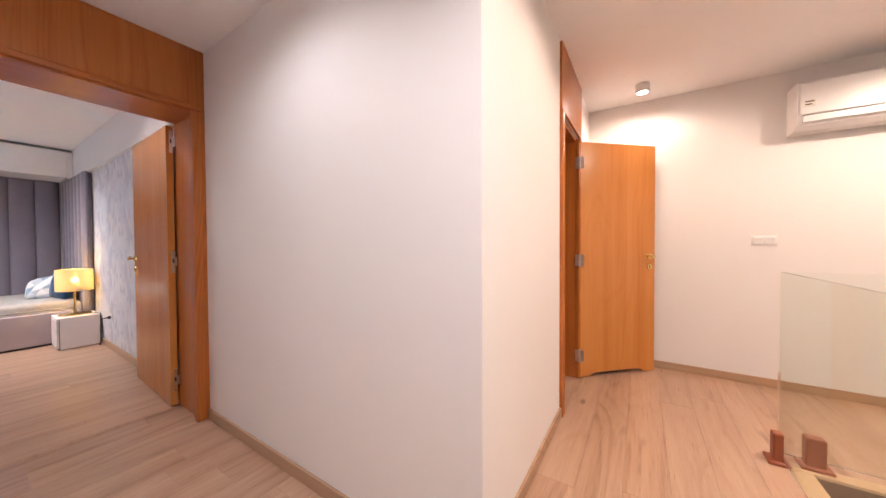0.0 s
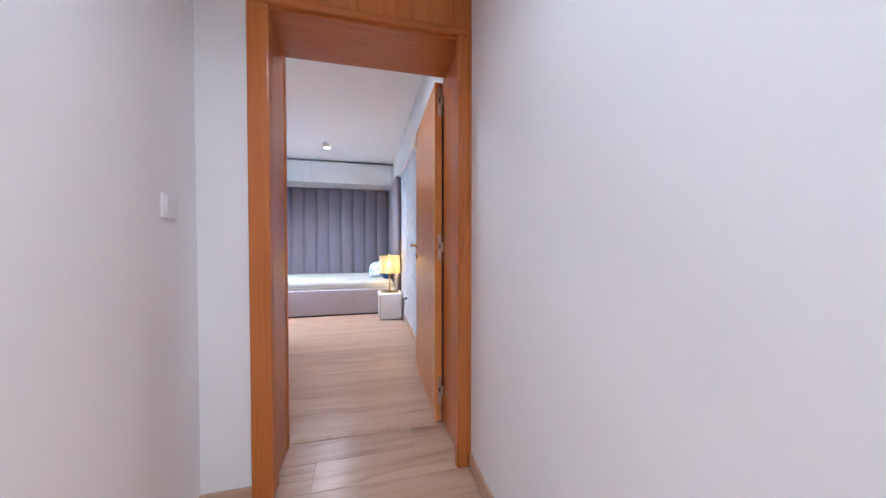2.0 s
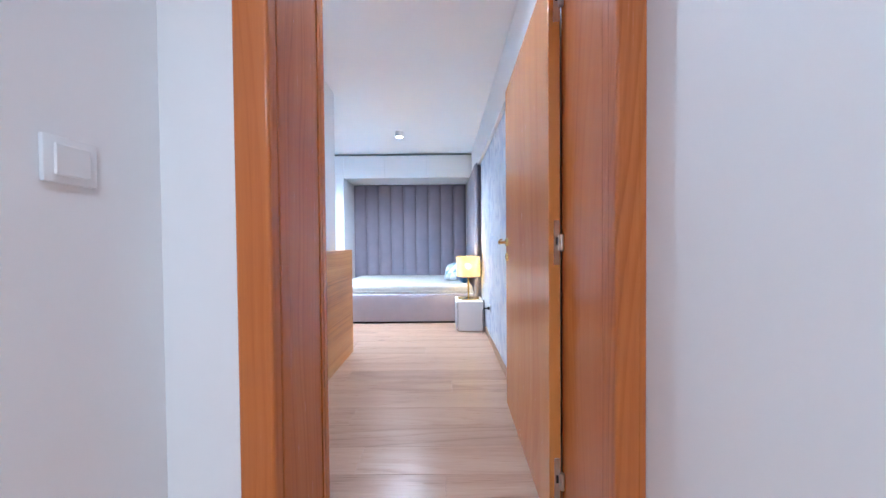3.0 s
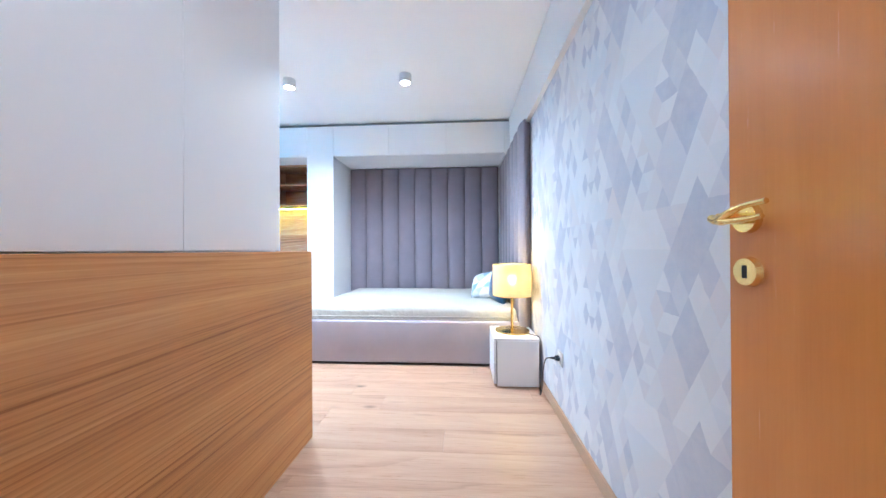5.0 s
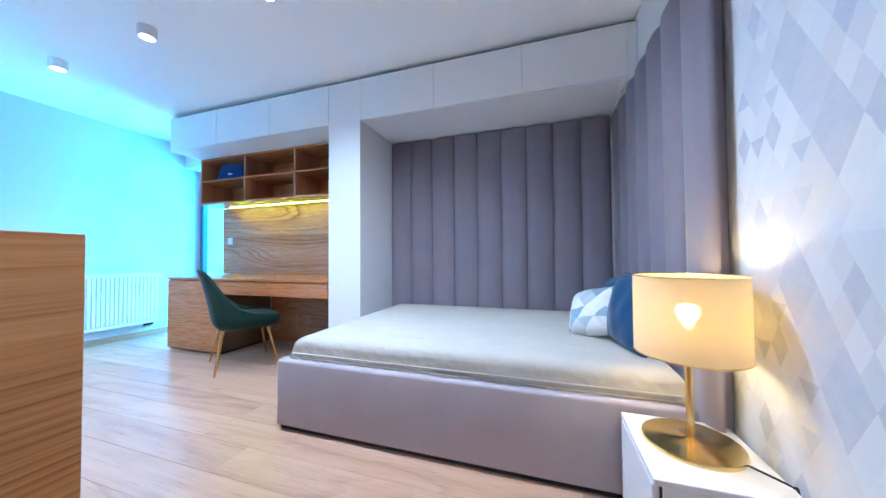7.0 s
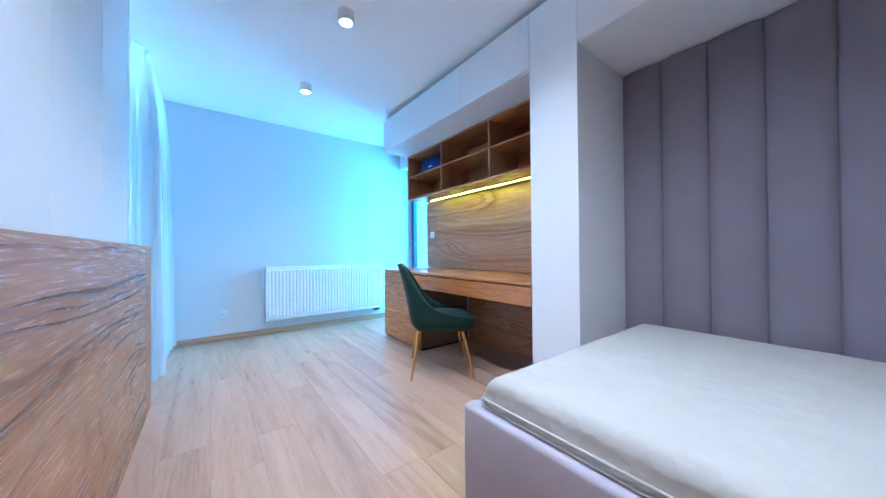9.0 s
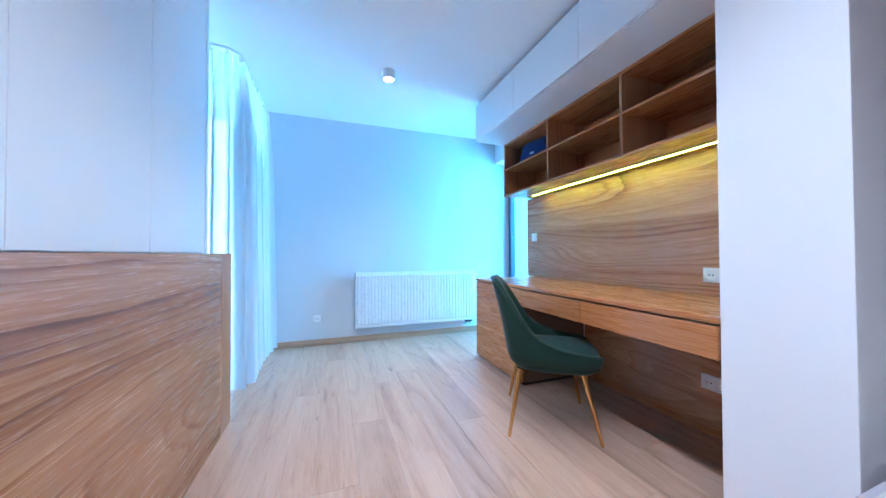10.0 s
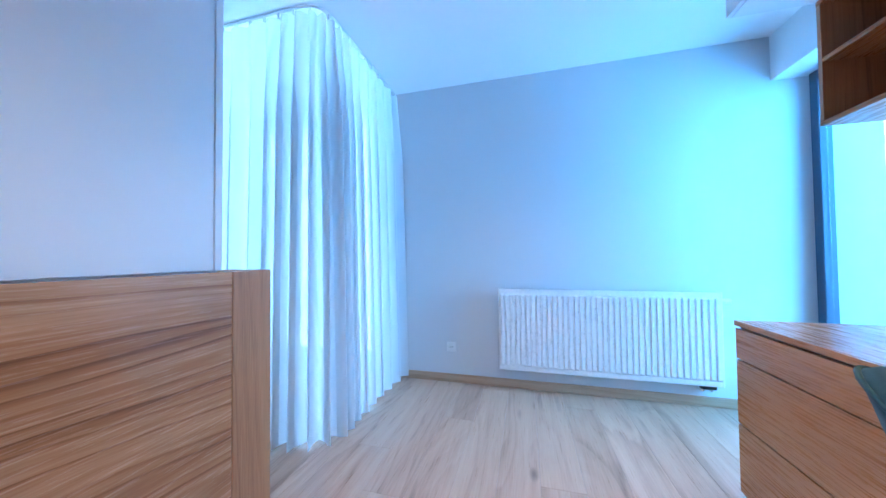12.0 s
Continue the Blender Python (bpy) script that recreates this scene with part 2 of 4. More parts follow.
def triangles_mat(name, across, up, shades, gloss):
    """Printed lattice of upright rhombs, each cut into triangles of its own tone."""
    n = Nodes(name)
    sep = n.add("SeparateXYZ", Vector=n.add("TexCoord").outputs["Object"])
    a = n.math("DIVIDE", sep.outputs[0], across)
    b = n.math("DIVIDE", sep.outputs[2], up)
    u, v = n.math("ADD", a, b), n.math("SUBTRACT", a, b)
    fu, fv = n.math("FLOOR", u), n.math("FLOOR", v)
    side = n.math("GREATER_THAN", n.math("FRACT", u), n.math("FRACT", v))
    half = n.math("GREATER_THAN", n.math("ADD", n.math("FRACT", u), n.math("FRACT", v)), 1.0)
    pick = n.add("TexWhiteNoise", Vector=n.add("CombineXYZ", X=fu, Y=fv, Z=3.0).outputs[0]).outputs["Value"]
    cut_side = n.math("GREATER_THAN", pick, 0.45)
    cut_half = n.math("LESS_THAN", pick, 0.14)
    idx = n.math("ADD", n.math("MULTIPLY", side, cut_side), n.math("MULTIPLY", n.math("MULTIPLY", half, cut_half), 2.0))
    tone = n.add("TexWhiteNoise", Vector=n.add("CombineXYZ", X=fu, Y=fv, Z=idx).outputs[0]).outputs["Value"]
    cloud = n.noise(n.place(), 3.0, 4, 0.6)
    tone = n.math("MULTIPLY_ADD", n.math("SUBTRACT", cloud, 0.5), 0.5, tone)
    col = n.ramp(tone, shades)
    blot = n.noise(n.place(), 26.0, 4, 0.65)
    col = n.mix(n.math("MULTIPLY", blot, 0.45), col, c4((0.74, 0.73, 0.74)))
    n.bump(n.noise(n.place(), 330, 2), 0.18, 0.001)
    return n.shade(col, gloss)




def wallpaper_mat():
    """Printed rhombs of three sizes in washed blue-grey tones; the print repeats along the roll."""
    n = Nodes("geometric_wallpaper")
    sep = n.add("SeparateXYZ", Vector=n.add("NewGeometry").outputs["Position"])
    wob = n.math("MULTIPLY", n.math("SUBTRACT", n.noise(n.place(), 60, 2), 0.5), 0.006)
    h = n.math("FLOORED_MODULO", n.math("ADD", n.math("ADD", sep.outputs[0], 9.02), wob), 1.06)
    z = n.math("FLOORED_MODULO", n.math("ADD", n.math("ADD", sep.outputs[2], 0.085), wob), 0.604)

    def level(scale, seed, cut):
        a, b = n.math("DIVIDE", h, 0.06625 * scale), n.math("DIVIDE", z, 0.1208 * scale)
        u, v = n.math("ADD", a, b), n.math("SUBTRACT", a, b)
        fu, fv = n.math("FLOOR", u), n.math("FLOOR", v)
        pick = n.add("TexWhiteNoise", Vector=n.add("CombineXYZ", X=fu, Y=fv, Z=seed).outputs[0])
        side = n.math("GREATER_THAN", n.math("FRACT", u), n.math("FRACT", v))
        side = n.math("MULTIPLY", side, n.math("GREATER_THAN", n.add("SeparateColor", Color=pick.outputs["Color"]).outputs[1], cut))
        tone = n.add("TexWhiteNoise", Vector=n.add("CombineXYZ", X=fu, Y=fv, Z=n.math("ADD", side, seed + 5.0)).outputs[0]).outputs["Value"]
        return pick.outputs["Value"], tone

    p4, t4 = level(4, 1.7, 0.35)
    p2, t2 = level(2, 23.1, 0.75)
    _, t1 = level(1, 41.3, 0.85)
    t4 = n.math("MULTIPLY_ADD", t4, 0.62, 0.38)
    tone = n.mix(n.math("LESS_THAN", p2, 0.20), n.add("CombineColor", Red=t1, Green=t1, Blue=t1).outputs[0], n.add("CombineColor", Red=t2, Green=t2, Blue=t2).outputs[0])
    tone = n.mix(n.math("LESS_THAN", p4, 0.04), tone, n.add("CombineColor", Red=t4, Green=t4, Blue=t4).outputs[0])
    tone = n.add("SeparateColor", Color=tone).outputs[0]
    wash = n.noise(n.place(), 2.2, 4, 0.6)
    tone = n.math("MULTIPLY_ADD", n.math("SUBTRACT", wash, 0.5), 0.30, tone)
    col = n.ramp(tone, [(0.0, (0.41, 0.45, 0.575)), (0.11, (0.47, 0.51, 0.62)), (0.24, (0.60, 0.62, 0.70)), (0.42, (0.66, 0.645, 0.68)), (0.62, (0.66, 0.70, 0.76)), (1.0, (0.76, 0.78, 0.82))])
    blot = n.noise(n.place(), 22.0, 4, 0.7)
    col = n.mix(n.math("MULTIPLY", blot, 0.80), col, c4((0.70, 0.70, 0.73)))
    n.bump(n.noise(n.place(), 330, 2), 0.22, 0.001)
    return n.shade(col, 0.6)


M_PAPER = wallpaper_mat()
M_CUSHION = triangles_mat("geometric_cushion_cloth", 0.115, 0.120, [(0.0, (0.06, 0.19, 0.32)), (0.20, (0.20, 0.35, 0.46)), (0.36, (0.45, 0.50, 0.53)), (0.48, (0.74, 0.75, 0.74)), (1.0, (0.80, 0.79, 0.77))], 0.9)

# ---- building helpers ----


def bx(bm, x0, x1, y0, y1, z0, z1, bevel=0.0, seg=1):
    geo = bmesh.ops.create_cube(bm, size=1.0)
    vs = geo["verts"]
    for v in vs:
        v.co = Vector((x0 if v.co.x < 0 else x1, y0 if v.co.y < 0 else y1, z0 if v.co.z < 0 else z1))
    if bevel:
        es = list({e for v in vs for e in v.link_edges})
        bmesh.ops.bevel(bm, geom=es, offset=bevel, segments=seg, profile=0.5, affect="EDGES")
    return bm


def box(*a, bevel=0.0, seg=1):
    return bx(bmesh.new(), *a, bevel=bevel, seg=seg)


def rod(bm, a, b, r0, r1=None, sides=20, caps=True):
    a, b = Vector(a), Vector(b)
    m = Matrix.Translation((a + b) / 2) @ (b - a).to_track_quat("Z", "Y").to_matrix().to_4x4()
    bmesh.ops.create_cone(bm, cap_ends=caps, segments=sides, radius1=r0, radius2=r0 if r1 is None else r1, depth=(b - a).length, matrix=m)
    return bm


def lathe(profile, sides=40, bm=None, centre=(0, 0, 0)):
    bm = bm or bmesh.new()
    rings = []
    for r, z in profile:
        rings.append([bm.verts.new((centre[0] + r * math.cos(2 * math.pi * k / sides), centre[1] + r * math.sin(2 * math.pi * k / sides), centre[2] + z)) for k in range(sides)])
    for p, q in zip(rings, rings[1:]):
        for k in range(sides):
            bm.faces.new((p[k], p[(k + 1) % sides], q[(k + 1) % sides], q[k]))
    for ring, flip in ((rings[0], True), (rings[-1], False)):
        if (ring[0].co - ring[sides // 2].co).length > 1e-5:
            bm.faces.new(ring[::-1] if flip else ring)
    return bm


def tube(points, r, sides=8, bm=None):
    bm = bm or bmesh.new()
    pts = [Vector(p) for p in points]
    rings = []
    for i, p in enumerate(pts):
        d = (pts[min(i + 1, len(pts) - 1)] - pts[max(i - 1, 0)]).normalized()
        m = d.to_track_quat("Z", "Y").to_matrix()
        rr = r[i] if isinstance(r, (list, tuple)) else r
        rings.append([bm.verts.new(p + m @ Vector((rr * math.cos(2 * math.pi * k / sides), rr * math.sin(2 * math.pi * k / sides), 0))) for k in range(sides)])
    for p, q in zip(rings, rings[1:]):
        for k in range(sides):
            bm.faces.new((p[k], p[(k + 1) % sides], q[(k + 1) % sides], q[k]))
    bm.faces.new(rings[0][::-1])
    bm.faces.new(rings[-1])
    return bm


def smooth_curve(points, steps=8):
    """Catmull-Rom through the points."""
    pts = [Vector(p) for p in points]
    out = []
    for i in range(len(pts) - 1):
        p0, p1, p2, p3 = pts[max(i - 1, 0)], pts[i], pts[i + 1], pts[min(i + 2, len(pts) - 1)]
        for k in range(steps):
            t = k / steps
            out.append(0.5 * (2 * p1 + (p2 - p0) * t + (2 * p0 - 5 * p1 + 4 * p2 - p3) * t * t + (3 * p1 - p0 - 3 * p2 + p3) * t ** 3))
    return out + [pts[-1]]


def mesh_of(name, bm, material, smooth=False):
    bmesh.ops.recalc_face_normals(bm, faces=bm.faces[:])
    me = bpy.data.meshes.new(name)
    bm.to_mesh(me)
    bm.free()
    me.materials.append(material)
    if smooth:
        me.shade_smooth()
        if smooth is not True:
            me.set_sharp_from_angle(angle=radians(smooth))
    return me


def part(name, bm, material, parent, label="", smooth=False):
    ob = new(name, mesh_of(name, bm, material, smooth))
    ob.parent = parent
    return tagged(ob, label)


def thing(name, label, category, at=(0, 0, 0), turn=0.0, group=""):
    ob = new(name)
    ob.empty_display_size = 0.1
    ob.matrix_world = pose(*at, 0, 0, turn)
    return tagged(ob, label, category, group)


def setting(name, bm, material, label="", category="", smooth=False):
    return tagged(new(name, mesh_of(name, bm, material, smooth)), label, category, kind="structure")


def lump(parts_of, bm=None):
    bm = bm or bmesh.new()
    for b in parts_of:
        bx(bm, *b)
    return bm


# ---- the large structure ----
HC = 2.50
XD0, XD1 = -2.41, -2.80          # door wall, hall side and bedroom side
YP = 1.51                        # papered wall
YR = -3.82                       # radiator wall
XB = -7.34                       # back wall behind bed and desk
DY0, DY1, DH = 0.615, 1.425, 2.045

setting("floor", lump([(-7.9, 0.80, -4.2, 4.4, -0.20, -0.012), (0.80, 3.4, 2.88, 4.4, -0.20, -0.012), (0.80, 3.4, -4.2, 0.30, -0.20, -0.012), (2.7, 3.4, 0.30, 2.88, -0.20, -0.012)]), M_SEAM, "dark subfloor under the oak boards", "floor")
FLOOR = bpy.data.objects["floor"]
setting("ceiling", box(-7.9, 3.4, -4.2, 4.4, HC, HC + 0.2), M_CEIL, "smooth white painted ceiling", "ceiling")
setting("wall_papered", lump([(-7.9, XD1, YP, YP + 0.25, -0.012, HC)]), M_PAPER, "wall with pale blue-grey geometric triangle wallpaper", "wall")
setting("wall_papered_band", box(XB, XD1, YP - 0.035, YP, 2.09, HC, bevel=0.002), M_WALL, "white plaster band above the wallpaper", "wall")
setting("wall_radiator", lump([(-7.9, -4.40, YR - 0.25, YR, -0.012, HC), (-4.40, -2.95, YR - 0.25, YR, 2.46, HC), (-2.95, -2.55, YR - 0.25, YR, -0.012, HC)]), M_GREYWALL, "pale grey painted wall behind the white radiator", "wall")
setting("wall_back", lump([(-7.65, XB, -2.98, 1.52, -0.012, HC), (-7.65, XB, -3.82, -2.98, -0.012, 0.06), (-7.65, XB, -3.82, -2.98, 2.20, HC)]), M_WALL, "white painted back wall with a window opening", "wall")
setting("wall_door", lump([(XD1, XD0, -4.0, DY0 - 0.046, -0.012, HC), (XD1, XD0, DY1 + 0.03, YP + 0.25, -0.012, HC), (XD1, XD0, DY0 - 0.046, DY1 + 0.03, DH + 0.04, HC)]), M_WALL, "white painted wall with the bedroom doorway", "wall")
setting("wall_hall_long", box(XD0, -0.37, 1.49, 1.72, -0.012, HC), M_WALL, "plain white hall wall", "wall")
setting("wall_hall_switch", box(XD0, -0.9, 0.10, 0.353, -0.012, HC), M_WALL, "white hall wall with a light switch", "wall")
setting("wall_landing_door", lump([(-0.62, -0.40, 1.72, 2.80, -0.012, HC), (-0.62, -0.40, 3.50, 4.35, -0.012, HC), (-0.62, -0.40, 2.80, 3.50, 2.06, HC)]), M_WALL, "white landing wall with a doorway", "wall")
setting("wall_landing_end", box(-0.62, 3.4, 4.10, 4.35, -0.012, HC), M_WALL, "white landing wall carrying the air conditioner", "wall")
setting("wall_landing_far", box(3.2, 3.4, -1.2, 4.10, -0.012, HC), M_WALL, "plain white landing wall", "wall")
setting("wall_landing_near", lump([(-0.9, 3.4, -1.2, -0.95, -0.012, HC), (-1.1, -0.9, -1.2, 0.10, -0.012, HC)]), M_WALL, "plain white landing wall", "wall")
setting("wall_room_beyond", lump([(-2.41, -2.2, 1.72, 4.35, -0.012, HC), (-2.2, -0.62, 4.1, 4.35, -0.012, HC)]), M_WALL, "plain white wall of the room beyond the landing door", "wall")
setting("ceiling_hall", box(XD0, -0.37, 0.353, 1.49, 2.44, HC), M_CEIL, "lower white ceiling of the passage", "ceiling")
setting("stairwell_wall", lump([(0.70, 0.80, 0.2, 2.98, -2.9, -0.2), (2.7, 2.8, 0.2, 2.98, -2.9, -0.2), (0.8, 2.7, 0.2, 0.3, -2.9, -0.2), (0.8, 2.7, 2.88, 2.98, -2.9, -0.2), (0.8, 2.7, 0.3, 2.88, -3.0, -2.9)]), M_WALL, "white walls of the stairwell below", "wall")

# ---- skirting boards ----


def skirting(name, x0, x1, y0, y1):
    setting(name, box(x0, x1, y0, y1, 0.0, 0.068, bevel=0.004, seg=2), M_SKIRT, "slim oak skirting board along the wall", "skirting board")


skirting("baseboard_papered", -5.36, XD1 + 0.0, YP - 0.014, YP)
skirting("baseboard_radiator", XB, -4.42, YR, YR + 0.014)
skirting("baseboard_hall_long", XD0 + 0.025, -0.356, 1.476, 1.49)
skirting("baseboard_hall_switch", XD0, -0.9, 0.353, 0.367)
skirting("baseboard_hall_end", XD0, XD0 + 0.014, 0.367, 0.545)
skirting("baseboard_landing_end", -0.40, 3.2, 4.086, 4.10)
skirting("baseboard_landing_door", -0.40, -0.386, 1.49, 2.75)

# ---- doors ----


def moulding(bm, x0, x1, y0, y1, z0, z1):
    return bx(bm, x0, x1, y0, y1, z0, z1, bevel=0.007, seg=3)


def lever(parent, side):
    """Lever handle with rose and keyhole rose on the face y = 0, lever towards +x... side: +1 or -1 along y."""
    h = part("handle", bmesh.new(), M_BRASS, parent, "polished brass lever handle")
    bm = bmesh.new()
    rod(bm, (0, 0, 0), (0, 0.010 * side, 0), 0.026, 0.024, 24)
    rod(bm, (0, 0.008 * side, 0), (0, 0.050 * side, 0), 0.010, 0.009, 16)
    tube(smooth_curve([(0.022, 0.044 * side, 0.002), (0.004, 0.049 * side, -0.003), (-0.020, 0.053 * side, 0.004), (-0.050, 0.052 * side, 0.014), (-0.085, 0.047 * side, 0.018)], 5), [0.0075] * 6 + [0.0065] * 8 + [0.0045] * 7, 12, bm)
    tube(smooth_curve([(0.010, 0.047 * side, -0.003), (-0.012, 0.051 * side, -0.006), (-0.036, 0.052 * side, -0.007), (-0.060, 0.048 * side, -0.006), (-0.076, 0.045 * side, -0.003)], 5), [0.0070] * 6 + [0.0055] * 8 + [0.0042] * 7, 12, bm)
    bmesh.ops.recalc_face_normals(bm, faces=bm.faces[:])
    bm.to_mesh(h.data)
    bm.free()
    h.data.shade_smooth()
    h.data.set_sharp_from_angle(angle=radians(40))
    rose = bmesh.new()
    rod(rose, (0, 0, -0.092), (0, 0.009 * side, -0.092), 0.026, 0.023, 24)
    r = part("keyhole_rose", rose, M_BRASS, parent, "round brass keyhole rose", 40)
    lo, hi = sorted((0.0086 * side, 0.0094 * side))
    slot = part("keyhole", box(-0.005, 0.005, lo, hi, -0.103, -0.081), M_DARK, parent)
    return h, r, slot


def hinge(parent, x, y, z):
    bm = bmesh.new()
    rod(bm, (x, y, z - 0.055), (x, y, z + 0.055), 0.0075, None, 12)
    rod(bm, (x, y, z - 0.018), (x, y, z + 0.018), 0.0095, None, 12)
    bx(bm, x - 0.001, x + 0.034, y - 0.003, y - 0.0005, z - 0.05, z + 0.05)
    bx(bm, x - 0.034, x + 0.001, y - 0.003, y - 0.0005, z - 0.05, z + 0.05)
    part("hinge", bm, M_NICKEL, parent, "satin nickel door hinge", 40)


d1 = tagged(thing("door_1", "open cherry-veneered bedroom door with brass handle and panelled frame", "door"), kind="structure")
part("architrave", moulding(bmesh.new(), XD0 - 0.02, XD0 + 0.022, 0.541, DY0 + 0.008, 0.0, DH - 0.001), M_CHERRY, d1)
part("architrave", moulding(bmesh.new(), XD0 - 0.02, XD0 + 0.022, DY1 - 0.008, 1.474, 0.0, DH - 0.001), M_CHERRY, d1)
part("architrave", moulding(bmesh.new(), XD0 - 0.02, XD0 + 0.0225, 0.541, 1.4745, DH, DH + 0.03), M_CHERRY_X, d1)
part("overpanel", box(XD0 - 0.02, XD0 + 0.018, 0.543, 1.488, DH + 0.031, 2.438, bevel=0.002), M_CHERRY, d1, "cherry-veneered panel above the doorway")
part("filler_strip", box(XD0 - 0.01, XD0 + 0.016, 1.4745, 1.489, 0.0, DH + 0.03), M_CHERRY, d1)
part("lining", box(XD1 + 0.045, XD0 - 0.001, DY0 - 0.046, DY0 - 0.016, 0.0, DH, bevel=0.002), M_CHERRY, d1)
part("lining", box(XD1 + 0.002, XD0 - 0.001, DY1 + 0.022, DY1 + 0.05, 0.0, DH, bevel=0.002), M_CHERRY, d1)
part("lining", box(XD1 + 0.045, XD0 - 0.001, DY0 - 0.046, DY1 + 0.03, DH - 0.012, DH + 0.02, bevel=0.002), M_CHERRY_X, d1)
part("door_stop", moulding(bmesh.new(), XD1 + 0.05, XD1 + 0.075, DY0 - 0.020, DY0 - 0.012, 0.0, DH - 0.013), M_CHERRY, d1)
part("door_stop", moulding(bmesh.new(), XD0 - 0.075, XD0 - 0.022, DY1 + 0.006, DY1 + 0.0215, 0.0, DH - 0.013), M_CHERRY, d1)
part("door_stop", moulding(bmesh.new(), XD0 - 0.075, XD0 - 0.022, DY0 - 0.0155, DY0 + 0.006, 0.0, DH - 0.013), M_CHERRY, d1)
part("architrave", moulding(bmesh.new(), XD1 - 0.02, XD1 + 0.044, 0.541, DY0 - 0.026, 0.0, DH + 0.05), M_CHERRY, d1)
leaf = part("leaf", box(0.0, 0.905, -0.042, 0.0, 0.008, 2.02, bevel=0.003, seg=2), M_LEAF, d1, "cherry-veneered door leaf standing open")
leaf.matrix_local = pose(-2.787, 1.396, 0, 0, 0, 178.2)
for o in lever(leaf, 1):
    o.matrix_local = pose(0.862, 0.0, 1.055)
for z in (0.19, 1.05, 1.91):
    bm = bx(bmesh.new(), -2.7868, -2.7845, 1.414, 1.4345, z - 0.08, z + 0.08, bevel=0.001)
    rod(bm, (-2.779, 1.4405, z - 0.030), (-2.779, 1.4405, z + 0.030), 0.0075, None, 14)
    bx(bm, -2.786, -2.775, 1.430, 1.4405, z - 0.028, z - 0.010)
    bx(bm, -2.786, -2.775, 1.430, 1.4405, z + 0.010, z + 0.028)
    h_ = part("hinge", bm, M_NICKEL, d1, "satin nickel door hinge", 40)
    part("hinge_gap", box(-2.7842, -2.7835, 1.420, 1.4285, z - 0.009, z + 0.020), M_DARK, h_)
part("threshold", box(-2.80, -2.765, DY0, DY1, -0.010, 0.003, bevel=0.001), M_SKIRT, d1, "flat oak threshold strip")

d2 = tagged(thing("door_2", "open cherry-veneered landing door with a vent notch below", "door"), kind="structure")
part("architrave", moulding(bmesh.new(), -0.42, -0.378, 2.745, 2.815, 0.0, 2.06), M_CHERRY, d2)
part("architrave", moulding(bmesh.new(), -0.42, -0.378, 3.455, 3.52, 0.0, 2.06), M_CHERRY, d2)
part("overpanel", box(-0.42, -0.384, 2.745, 3.52, 2.061, 2.498, bevel=0.002), M_CHERRY, d2, "cherry-veneered panel above the doorway")
part("lining", box(-0.60, -0.421, 2.785, 2.81, 0.0, 2.05), M_CHERRY, d2)
part("lining", box(-0.60, -0.421, 3.455, 3.485, 0.0, 2.05), M_CHERRY, d2)
part("lining", box(-0.60, -0.421, 2.785, 3.485, 2.035, 2.059), M_CHERRY, d2)


def notched_leaf(w, h, thick):
    bm = bmesh.new()
    low = [(0, 0), (0.10, 0), (0.13, 0.022), (0.18, 0.032), (w - 0.18, 0.032), (w - 0.13, 0.022), (w - 0.10, 0), (w, 0)]
    ring = [(x, z + 0.01) for x, z in low] + [(w, h), (0, h)]
    front = bm.faces.new([bm.verts.new((x, 0, z)) for x, z in ring])
    made = bmesh.ops.extrude_face_region(bm, geom=[front])
    bmesh.ops.translate(bm, verts=[v for v in made["geom"] if isinstance(v, bmesh.types.BMVert)], vec=(0, thick, 0))
    return bm


leaf2 = part("leaf", notched_leaf(0.76, 2.03, 0.042), M_LEAF, d2, "cherry-veneered door leaf standing wide open")
leaf2.matrix_local = pose(-0.392, 3.452, 0, 0, 0, 43.5)
for o in lever(leaf2, -1):
    o.matrix_local = pose(0.70, 0.0, 1.045)
for z in (0.20, 1.02, 1.85):
    hinge(d2, -0.386, 3.446, z)

# ---- windows ----


def window_unit(name, label, along, fixed, a0, a1, z0, z1, bars=()):
    """A casement in a wall; along: the axis it runs on; fixed: the other coordinate of its middle."""
    w = tagged(thing(name, label, "window"), kind="structure")

    def bar(n, p0, p1, q0, q1, d, mat, bev=0.004):
        if along == "y":
            return part(n, box(fixed - d, fixed + d, p0, p1, q0, q1, bevel=bev), mat, w)
        return part(n, box(p0, p1, fixed - d, fixed + d, q0, q1, bevel=bev), mat, w)

    bar("window_frame", a0, a0 + 0.06, z0, z1, 0.035, M_WINFRAME)
    bar("window_frame", a1 - 0.06, a1, z0, z1, 0.035, M_WINFRAME)
    bar("window_frame", a0 + 0.06, a1 - 0.06, z0, z0 + 0.06, 0.0345, M_WINFRAME)
    bar("window_frame", a0 + 0.06, a1 - 0.06, z1 - 0.06, z1, 0.0345, M_WINFRAME)
    edges = [a0 + 0.06, *bars, a1 - 0.06]
    for b in bars:
        bar("mullion", b - 0.04, b + 0.04, z0 + 0.06, z1 - 0.06, 0.034, M_WINFRAME)
    for p, q in zip(edges, edges[1:]):
        pane = bar("pane", p + 0.005, q - 0.005, z0 + 0.062, z1 - 0.062, 0.004, M_GLASS, 0)
        pane.visible_shadow = False
    return w


